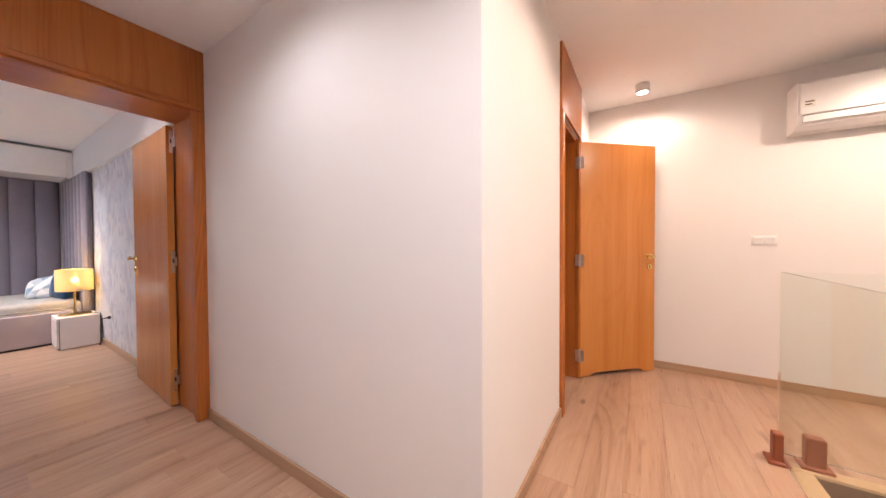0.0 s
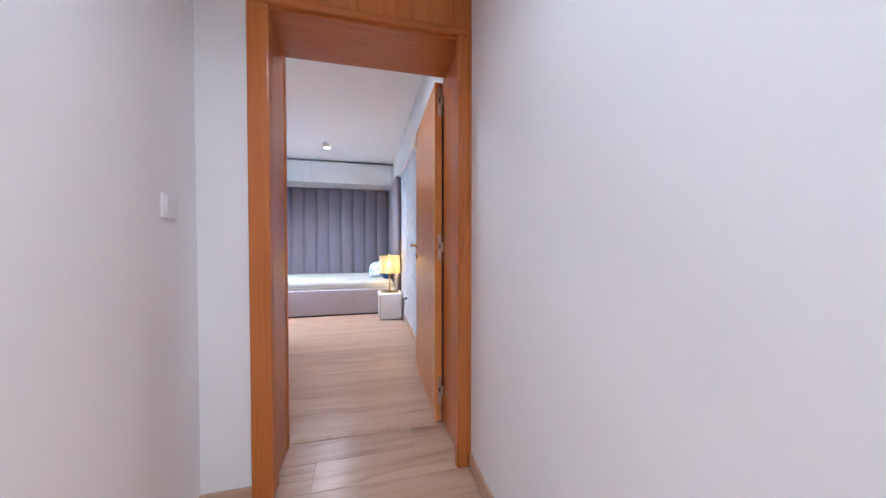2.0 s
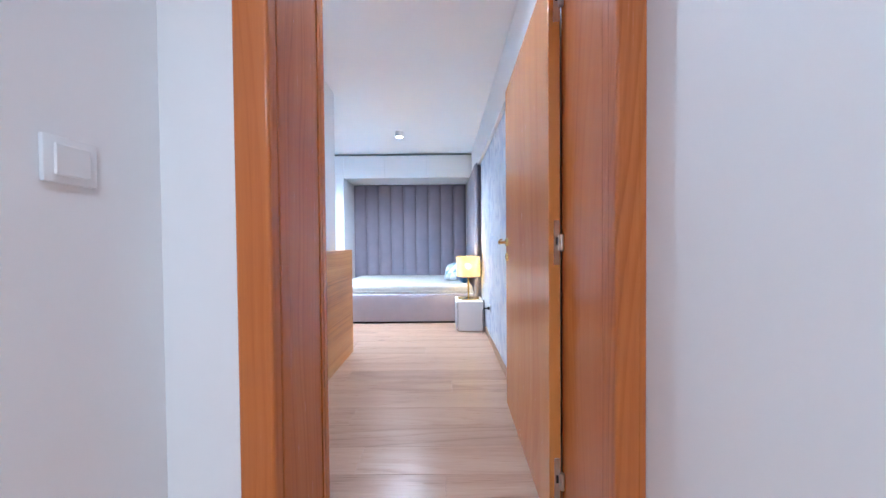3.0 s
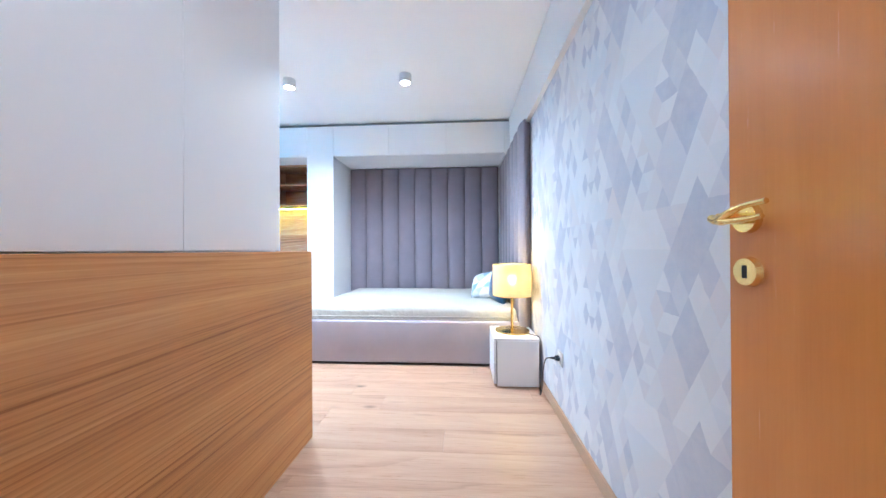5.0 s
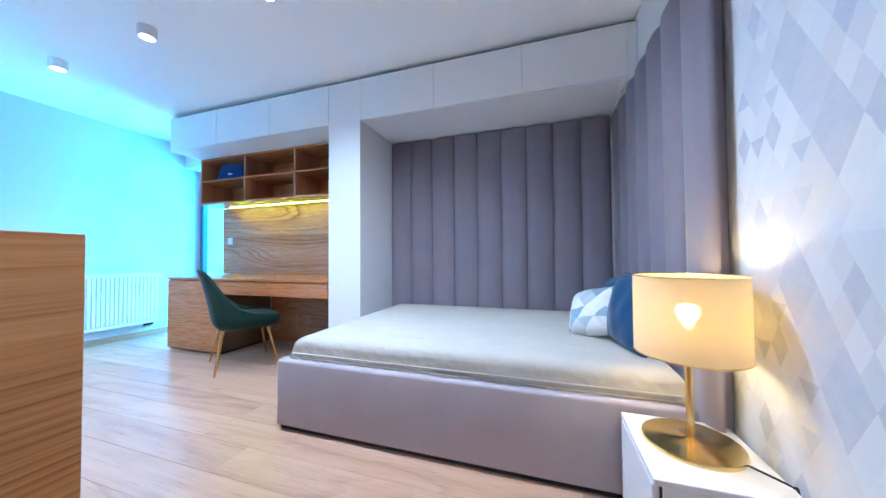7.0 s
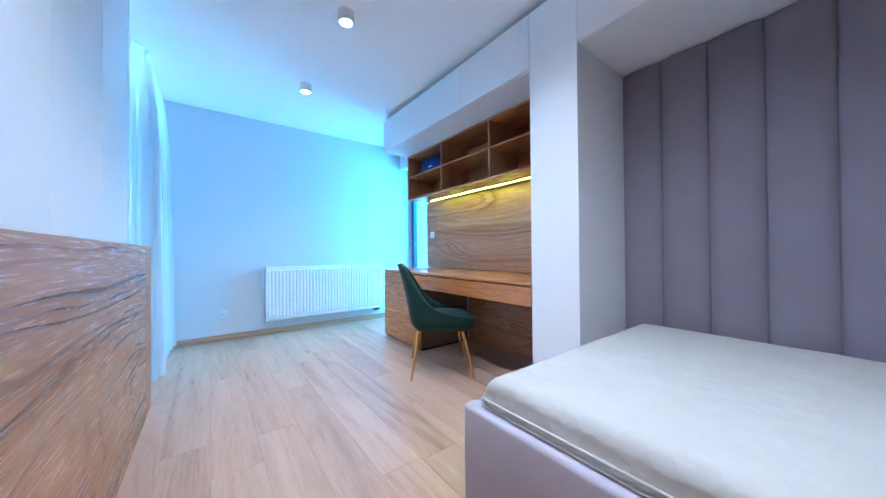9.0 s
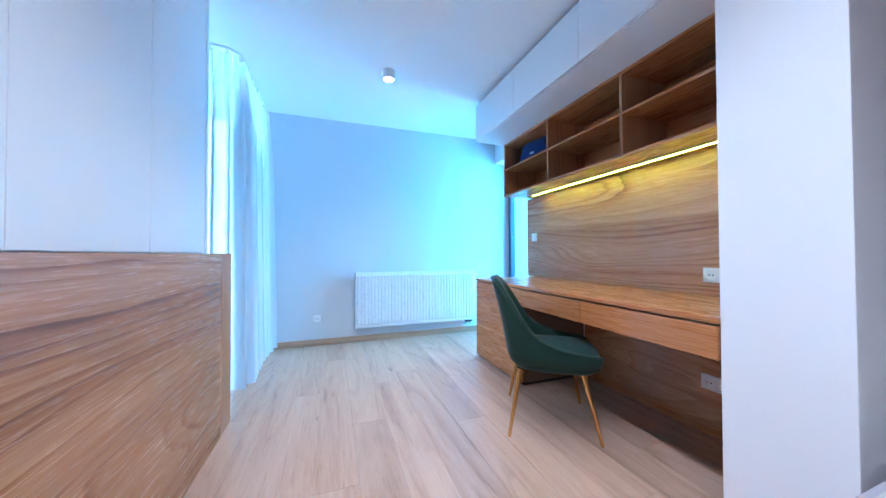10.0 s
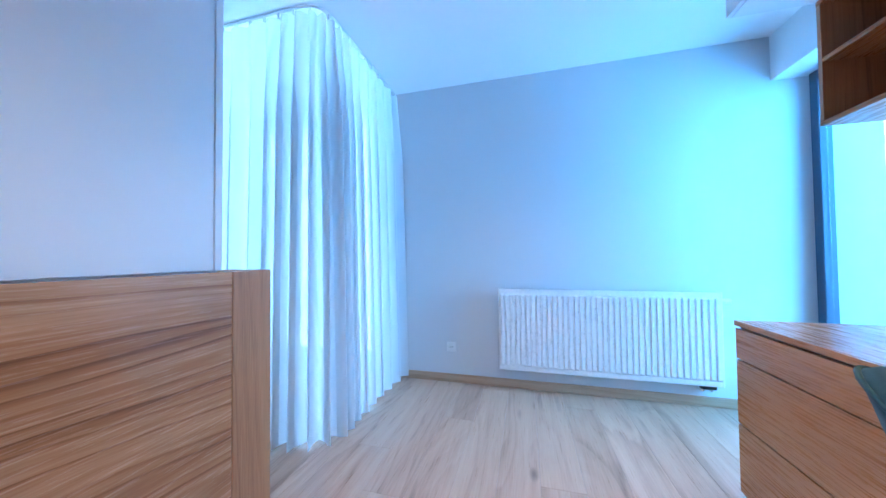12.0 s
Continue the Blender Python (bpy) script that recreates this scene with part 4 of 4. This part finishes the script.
def chair():
    ch = thing("desk_chair", "dark green velvet desk chair with slim copper-gold legs", "chair", (-6.52, -1.72, 0), 57)
    plan = smooth_curve([(0, -0.245, 0.850), (0.10, -0.240, 0.846), (0.175, -0.222, 0.820), (0.212, -0.185, 0.725), (0.232, -0.135, 0.610), (0.243, -0.065, 0.525), (0.252, 0.03, 0.482), (0.252, 0.13, 0.462), (0.240, 0.225, 0.450), (0.200, 0.262, 0.438)], 5)
    full = [(-p.x, p.y, p.z) for p in plan[:0:-1]] + [(p.x, p.y, p.z) for p in plan]
    levels = 12
    bm = bmesh.new()
    outer, inner, rim = [], [], []
    for x, y, top in full:
        n2 = Vector((x * 1.0, y * 1.0)).normalized()
        co, ci = [], []
        for k in range(levels + 1):
            v = k / levels
            z = 0.345 + (top - 0.345) * v
            if z < 0.43:
                f = 0.80 + 0.20 * math.sin(math.pi / 2 * (z - 0.345) / 0.085)
            else:
                f = 1.0
            rise = max(0.0, z - 0.43)
            back = max(0.0, -y / 0.245)
            px, py = x * f * (1 - 0.10 * rise), y * f - back * (0.15 * rise + 0.17 * rise * rise)
            co.append(bm.verts.new((px, py, z)))
            th = 0.050 if k < levels else 0.044
            ci.append(bm.verts.new((px - n2.x * th, py - n2.y * th, z - (0.0 if k < levels else 0.004))))
        outer.append(co)
        inner.append(ci)
        rim.append(bm.verts.new((co[-1].co + ci[-1].co) / 2 + Vector((0, 0, 0.013))))
    for a, b in zip(range(len(full) - 1), range(1, len(full))):
        for k in range(levels):
            bm.faces.new((outer[a][k], outer[b][k], outer[b][k + 1], outer[a][k + 1]))
            bm.faces.new((inner[a][k], inner[a][k + 1], inner[b][k + 1], inner[b][k]))
        bm.faces.new((outer[a][levels], outer[b][levels], rim[b], rim[a]))
        bm.faces.new((rim[a], rim[b], inner[b][levels], inner[a][levels]))
        bm.faces.new((outer[a][0], inner[a][0], inner[b][0], outer[b][0]))
    for e in (0, len(full) - 1):
        for k in range(levels):
            bm.faces.new((outer[e][k], outer[e][k + 1], inner[e][k + 1], inner[e][k]))
        bm.faces.new((outer[e][levels], rim[e], inner[e][levels]))
    edge = [v[levels].co.copy() + Vector((0, 0, 0.001)) for v in outer]
    part("shell", bm, M_GREEN, ch, "scooped velvet back and sides", True)
    part("piping", tube(edge, 0.0045, 6), M_GREEN, ch, "", True)

    def pad(z0, z1, hw, y0, y1, dome):
        b = bmesh.new()
        rings = []
        cy, hy = (y0 + y1) / 2, (y1 - y0) / 2
        for f, z in ((0.90, z0), (1.0, z0 + 0.02), (1.0, z1 - 0.022), (0.965, z1 - 0.006), (0.90, z1 + 0.003), (0.7, z1 + dome * 0.55), (0.4, z1 + dome * 0.9), (0.12, z1 + dome)):
            ring = []
            for k in range(48):
                a = 2 * math.pi * k / 48
                c, s = math.cos(a), math.sin(a)
                ring.append(b.verts.new((math.copysign(abs(c) ** 0.55, c) * hw * f * (1.0 if s > -0.2 else 0.97), cy + math.copysign(abs(s) ** 0.55, s) * hy * f, z)))
            rings.append(ring)
        for p, q in zip(rings, rings[1:]):
            for k in range(48):
                b.faces.new((p[k], p[(k + 1) % 48], q[(k + 1) % 48], q[k]))
        b.faces.new(rings[0][::-1])
        b.faces.new(rings[-1])
        return b

    part("seat_base", pad(0.345, 0.425, 0.235, -0.195, 0.275, 0.002), M_GREEN, ch, "", True)
    part("seat", pad(0.40, 0.448, 0.217, -0.205, 0.270, 0.024), M_GREEN, ch, "domed velvet seat", True)
    for sx, sy, fx, fy in ((1, -1, 0.25, -0.225), (-1, -1, -0.25, -0.235), (1, 1, 0.234, 0.245), (-1, 1, -0.236, 0.22)):
        leg = bmesh.new()
        rod(leg, (fx, fy, 0.0), (sx * 0.185, sy * 0.165, 0.35), 0.0085, 0.0145, 16)
        part("leg", leg, M_COPPER, ch, "slim tapered copper-gold leg", 40)
    part("leg_plate", lump([(-0.20, 0.20, -0.18, -0.145, 0.338, 0.346), (-0.20, 0.20, 0.145, 0.18, 0.338, 0.346)]), M_COPPER, ch)


chair()

# ---- wardrobe block with walnut cladding ----
WX, WXW, WY0, WY1, WZ = -4.715, -4.638, -2.332, 0.12, 1.0
clad = thing("half_height_cladding", "waist-high walnut veneer casing round the wardrobe", "wall cladding", (0, 0, 0))
part("side_board", box(WX, XD1 - 0.022, WY1 - 0.02, WY1, 0.0, WZ, bevel=0.0015), M_WALNUT_X_LIT, clad)
part("front_board", box(WX + 0.0005, WX + 0.02, -2.158, WY1 - 0.021, 0.0, WZ, bevel=0.001), M_WALNUT_Y, clad)
part("end_post", box(WX, WX + 0.06, WY0, -2.160, 0.0, WZ + 0.001, bevel=0.002), M_WALNUT_Z, clad, "upright walnut end post")
part("ledge", box(WX + 0.021, XD1 - 0.022, 0.002, WY1 - 0.021, WZ - 0.025, WZ - 0.003), M_WALNUT_X_LIT, clad)
part("end_board", box(WX + 0.061, XD1 - 0.022, WY0, WY0 + 0.02, 0.0, WZ), M_WALNUT_X_LIT, clad)
part("ledge", box(WX + 0.061, XD1 - 0.022, WY0 + 0.021, -2.20, WZ - 0.025, WZ - 0.003), M_WALNUT_X_LIT, clad)
ward = thing("wardrobe", "white matt ceiling-high wardrobe with plain doors", "wardrobe", (0, 0, 0))
part("body", box(WXW + 0.021, XD1 - 0.002, -2.178, -0.022, 0.0, 2.482), M_LACQUER, ward)
ys = (-2.148, -1.620, -1.072, -0.540, -0.010)
for y0, y1 in zip(ys, ys[1:]):
    part("door", box(WXW, WXW + 0.0195, y0 + 0.001, y1 - 0.001, WZ + 0.004, 2.480, bevel=0.0012), M_LACQUER, ward)
part("end_panel", box(WXW - 0.004, WXW + 0.02, -2.178, -2.1505, WZ + 0.004, 2.482, bevel=0.001), M_LACQUER, ward)
xs = (WXW + 0.021, -4.075, -3.613, -3.15, XD1 - 0.003)
for x0, x1 in zip(xs, xs[1:]):
    part("side_panel", box(x0 + 0.0008, x1 - 0.0008, -0.0215, -0.006, WZ + 0.004, 2.480, bevel=0.001), M_LACQUER, ward)
# Same grey filler, painting the shade above the wardrobe doors.
setting("trim_wardrobe_gap", box(WXW + 0.015, XD1, -2.16, -0.02, 2.4825, 2.4985), M_GAP_SHADE, "grey strip above the wardrobe, its tone standing for the gap's shade", "trim")

# ---- radiator ----
rad = thing("radiator", "white ribbed steel panel radiator hung on the wall", "radiator", (-6.98, YR, 0.169))
RW, RH = 1.45, 0.622


def ribbed(w, h, depth, n):
    bm = bmesh.new()
    pitch = w / n
    prof = []
    for k in range(n):
        x = k * pitch
        prof += [(x, 0.0), (x + pitch * 0.16, 0.0), (x + pitch * 0.30, -depth), (x + pitch * 0.88, -depth), (x + pitch * 0.99, 0.0)]
    prof.append((w, 0.0))
    cols = [[bm.verts.new((x, y * f, z)) for z, f in ((0.0, 0.0), (0.026, 0.0), (0.040, 1.0), (h - 0.040, 1.0), (h - 0.026, 0.0), (h, 0.0))] for x, y in prof]
    for a, b in zip(cols, cols[1:]):
        for k in range(5):
            bm.faces.new((a[k], b[k], b[k + 1], a[k + 1]))
    return bm


front = part("front_panel", ribbed(RW - 0.02, RH - 0.02, 0.011, 38), M_ENAMEL, rad, "ribbed front panel")
front.matrix_local = pose(RW - 0.01, 0.1015, 0.01, 0, 0, 180)
part("rear_panel", box(0.0, RW, 0.030, 0.088, 0.012, RH - 0.03), M_ENAMEL, rad)
part("side_cover", box(-0.004, 0.012, 0.03, 0.100, 0.0, RH, bevel=0.004, seg=2), M_ENAMEL, rad)
part("side_cover", box(RW - 0.012, RW + 0.004, 0.03, 0.100, 0.0, RH, bevel=0.004, seg=2), M_ENAMEL, rad)
part("edge_rail", box(0.012, RW - 0.012, 0.089, 0.100, RH - 0.022, RH, bevel=0.004, seg=2), M_ENAMEL, rad)
part("edge_rail", box(0.012, RW - 0.012, 0.089, 0.100, 0.0, 0.022, bevel=0.004, seg=2), M_ENAMEL, rad)
gr = bmesh.new()
for k in range(48):
    x = 0.02 + k * (RW - 0.04) / 48
    bx(gr, x, x + 0.016, 0.034, 0.0885, RH - 0.012, RH - 0.006)
part("top_grille", gr, M_ENAMEL, rad, "slotted top grille")
part("valve", rod(rod(bmesh.new(), (-0.004, 0.07, RH - 0.06), (-0.055, 0.07, RH - 0.06), 0.017, 0.015, 20), (-0.03, 0.07, RH - 0.06), (-0.06, 0.07, RH - 0.06), 0.019, 0.019, 20), M_PLASTIC, rad, "white thermostat valve", 40)
for dx in (0.05, 0.10):
    part("pipe", tube(smooth_curve([(dx, 0.065, 0.0), (dx, 0.065, -0.03), (dx, 0.05, -0.045), (dx, 0.0, -0.047)], 5), 0.008, 10), M_NICKEL, rad, "", True)
part("valve_block", box(0.03, 0.12, 0.05, 0.08, -0.030, -0.004, bevel=0.004), M_CABLE, rad, "dark connection block")
for dx in (0.25, RW - 0.25):
    part("bracket", box(dx - 0.02, dx + 0.02, 0.0, 0.032, 0.05, RH - 0.05), M_ENAMEL, rad)

# ---- curtain ----


def rail_path(s):
    """Along the balcony curtain track; s in metres from the wardrobe end."""
    straight, r = 1.24, 0.12
    arc = r * math.pi / 2
    if s < straight:
        return (-3.28 - s, -2.755), (-1.0, 0.0)
    if s < straight + arc:
        a = (s - straight) / r
        return (-4.52 - r * math.sin(a), -2.875 + r * math.cos(a)), (-math.cos(a), -math.sin(a))
    return (-4.64, -2.875 - (s - straight - arc)), (0.0, -1.0)


LEN = 1.24 + 0.12 * math.pi / 2 + 0.92


def curtain():
    c = thing("sheer_curtain", "floor-length sheer white curtain gathered in soft folds", "curtain", (0, 0, 0))
    ns_, nz = 420, 26
    for start, stop in ((0.0, LEN),):
        bm = bmesh.new()
        grid = []
        fold = 0.0
        for i in range(ns_ + 1):
            s = start + (stop - start) * i / ns_
            near_bend = math.exp(-((s - 1.33) / 0.26) ** 2)
            fold += 2 * math.pi * (stop - start) / ns_ / (0.125 - 0.055 * near_bend)
            drift = 2.6 * noise.noise((s * 3.3, 0.7, 0.0))
            row = []
            for j in range(nz + 1):
                v = j / nz
                z = 2.462 - v * (2.462 - 0.016)
                (x, y), (tx, ty) = rail_path(s)
                amp = (0.018 + 0.042 * min(1, v * 4)) * (0.62 + 0.55 * near_bend + 0.6 * noise.noise((s * 4.1, 5.0, 0.0)))
                ph = fold + drift + 0.35 * v * noise.noise((s * 4.0, 9.0, v * 1.5))
                off = amp * (math.sin(ph) + 0.25 * math.sin(2 * ph + 1.0)) + 0.05 * v * noise.noise((s * 1.6, 2.0, 1.0))
                off += 0.04 * v
                slip = 0.026 * math.cos(ph) * min(1, v * 4)
                nx_, ny_ = ty, -tx
                row.append(bm.verts.new((x - nx_ * off * -1 + tx * slip, y + ny_ * off + ty * slip, z + (0.008 * math.sin(ph) if j == nz else 0))))
            grid.append(row)
        for a, b in zip(grid, grid[1:]):
            for k in range(nz):
                bm.faces.new((a[k], b[k], b[k + 1], a[k + 1]))
        part("voile", bm, M_VOILE, c, "", True)
    clip = mesh_of("glide", box(-0.006, 0.006, -0.006, 0.006, 0.0, 0.031), M_PLASTIC)
    k = 0.03
    while k < LEN:
        (x, y), _ = rail_path(k)
        g = new("glide", clip)
        g.parent = c
        g.location = (x, y, 2.455)
        k += 0.105


curtain()
track = thing("curtain_track", "curved white ceiling curtain track", "curtain track", (0, 0, 0))
pts = []
for k in range(60):
    (x, y), _ = rail_path(LEN * k / 59)
    pts.append((x, y, 2.491))
part("rail", tube(pts, 0.0085, 4), M_PLASTIC, track)

# ---- landing ----
ac = thing("air_conditioner", "white wall-mounted air conditioner with a closed flap", "air conditioner", (1.01, 4.10, 1.985))
bma = bmesh.new()
prof = [(0.0, 0.0), (-0.13, 0.0), (-0.175, 0.03), (-0.195, 0.09), (-0.20, 0.30), (-0.185, 0.335), (-0.15, 0.345), (0.0, 0.345)]
ends = [[bma.verts.new((x, y, z)) for y, z in prof] for x in (0.0, 0.90)]
bma.faces.new(ends[0])
bma.faces.new(ends[1][::-1])
for k in range(len(prof)):
    bma.faces.new((ends[0][k], ends[1][k], ends[1][(k + 1) % len(prof)], ends[0][(k + 1) % len(prof)]))
part("body", bma, M_PLASTIC, ac, "", 30)
part("front_cover", box(0.012, 0.888, -0.208, -0.2, 0.10, 0.325, bevel=0.003), M_PLASTIC, ac)
part("flap", box(0.03, 0.87, -0.204, -0.196, 0.045, 0.092, bevel=0.003), M_PLASTIC, ac)
# Grey strip painting the shade in the seam above the flap.
part("flap_gap", box(0.03, 0.87, -0.2005, -0.19, 0.0925, 0.0985), M_GAP_SHADE, ac)
part("badge", box(0.03, 0.085, -0.2095, -0.2081, 0.15, 0.20), M_NICKEL, ac, "small grey sticker")
part("badge_print", lump([(0.035, 0.080, -0.2101, -0.2096, 0.185, 0.192), (0.035, 0.07, -0.2101, -0.2096, 0.165, 0.172)]), M_DARK, ac)

rail = thing("glass_balustrade", "frameless greenish glass balustrade round the stairwell", "balustrade", (0, 0, 0))
part("pane", box(0.686, 0.698, 0.55, 2.972, 0.03, 1.01, bevel=0.001), M_GREENGLASS, rail).visible_shadow = False
part("pane", box(0.70, 2.6, 2.96, 2.972, 0.03, 1.01, bevel=0.001), M_GREENGLASS, rail).visible_shadow = False
M_POST = wood("reddish_wood_clamp", (0.18, 0.045, 0.015), (0.28, 0.075, 0.03), (0.36, 0.11, 0.05), "z", 0.4, 14, 0.5)
for nm, (x0, x1, y0, y1) in (("clamp", (0.650, 0.698, 2.89, 2.945)), ("clamp", (0.785, 0.860, 2.925, 2.985))):
    cl = part(nm, box(x0, x1, y0, y1, 0.0, 0.16, bevel=0.008, seg=2), M_POST, rail, "reddish wooden clamp block")
    part("foot", box(x0 - 0.022, x1 + 0.022, y0 - 0.022, y1 + 0.022, 0.0, 0.018, bevel=0.004), M_POST, cl)
for y in (0.75, 2.0):
    cl = part("clamp", box(0.640, 0.712, y, y + 0.07, 0.0, 0.16, bevel=0.008, seg=2), M_POST, rail, "reddish wooden clamp block")
M_PALE = wood("pale_edge_board", (0.46, 0.31, 0.16), (0.60, 0.43, 0.25), (0.68, 0.52, 0.33), "y", 0.4, 14, 0.5)
edge = thing("stairwell_edging", "pale oak edging boards round the stair opening", "edging", (0, 0, 0))
part("board", box(0.715, 0.80, 0.30, 2.88, -0.05, 0.004, bevel=0.004), M_PALE, edge)
part("board", box(0.715, 2.7, 2.881, 2.955, -0.05, 0.004, bevel=0.004), M_PALE, edge)

# ---- oak floor boards ----


def boards(x0, x1, y0, y1, seed, holes=()):
    rnd = random.Random(seed)
    w = 0.194
    x = x0
    while x < x1 - 0.01:
        xe = min(x + w, x1)
        y = y0 - rnd.uniform(0.0, 1.3)
        while y < y1 - 0.01:
            ye = y + rnd.choice((1.25, 1.5, 1.7, 1.9))
            a, b = max(y, y0), min(ye, y1)
            spans = [(a, b)]
            for hx0, hx1, hy0, hy1 in holes:
                if x < hx1 - 0.02 and xe > hx0 + 0.02:
                    spans = [s for p, q in spans for s in ((p, min(q, hy0)), (max(p, hy1), q)) if s[1] - s[0] > 0.02]
            for p, q in spans:
                if q - p < 0.02:
                    continue
                g, c = 0.0003, 0.0009
                v = [(x + g, p + g, -0.012), (xe - g, p + g, -0.012), (xe - g, q - g, -0.012), (x + g, q - g, -0.012),
                     (x + g, p + g, -c), (xe - g, p + g, -c), (xe - g, q - g, -c), (x + g, q - g, -c),
                     (x + g + c, p + g + c, 0), (xe - g - c, p + g + c, 0), (xe - g - c, q - g - c, 0), (x + g + c, q - g - c, 0)]
                f = [(0, 1, 5, 4), (1, 2, 6, 5), (2, 3, 7, 6), (3, 0, 4, 7), (4, 5, 9, 8), (5, 6, 10, 9), (6, 7, 11, 10), (7, 4, 8, 11), (8, 9, 10, 11)]
                me = bpy.data.meshes.new("plank")
                me.from_pydata(v, [], f)
                me.materials.append(M_OAK)
                ob = new("plank", me)
                ob.parent = FLOOR
            y = ye
        x = xe


boards(XB, -2.785, YR, YP, 3, [(-4.55, -2.7, -2.15, 0.0)])
boards(-2.785, -0.40, 0.353, 1.49, 5)
boards(-0.40, 0.715, -0.95, 4.10, 8)
boards(0.715, 2.7, -0.95, 0.30, 12)
boards(0.715, 2.7, 2.955, 4.10, 13)
boards(2.7, 3.2, -0.95, 4.10, 14)
boards(-0.9, -0.40, -0.95, 0.353, 11)
boards(-2.2, -0.40, 1.72, 4.10, 9)
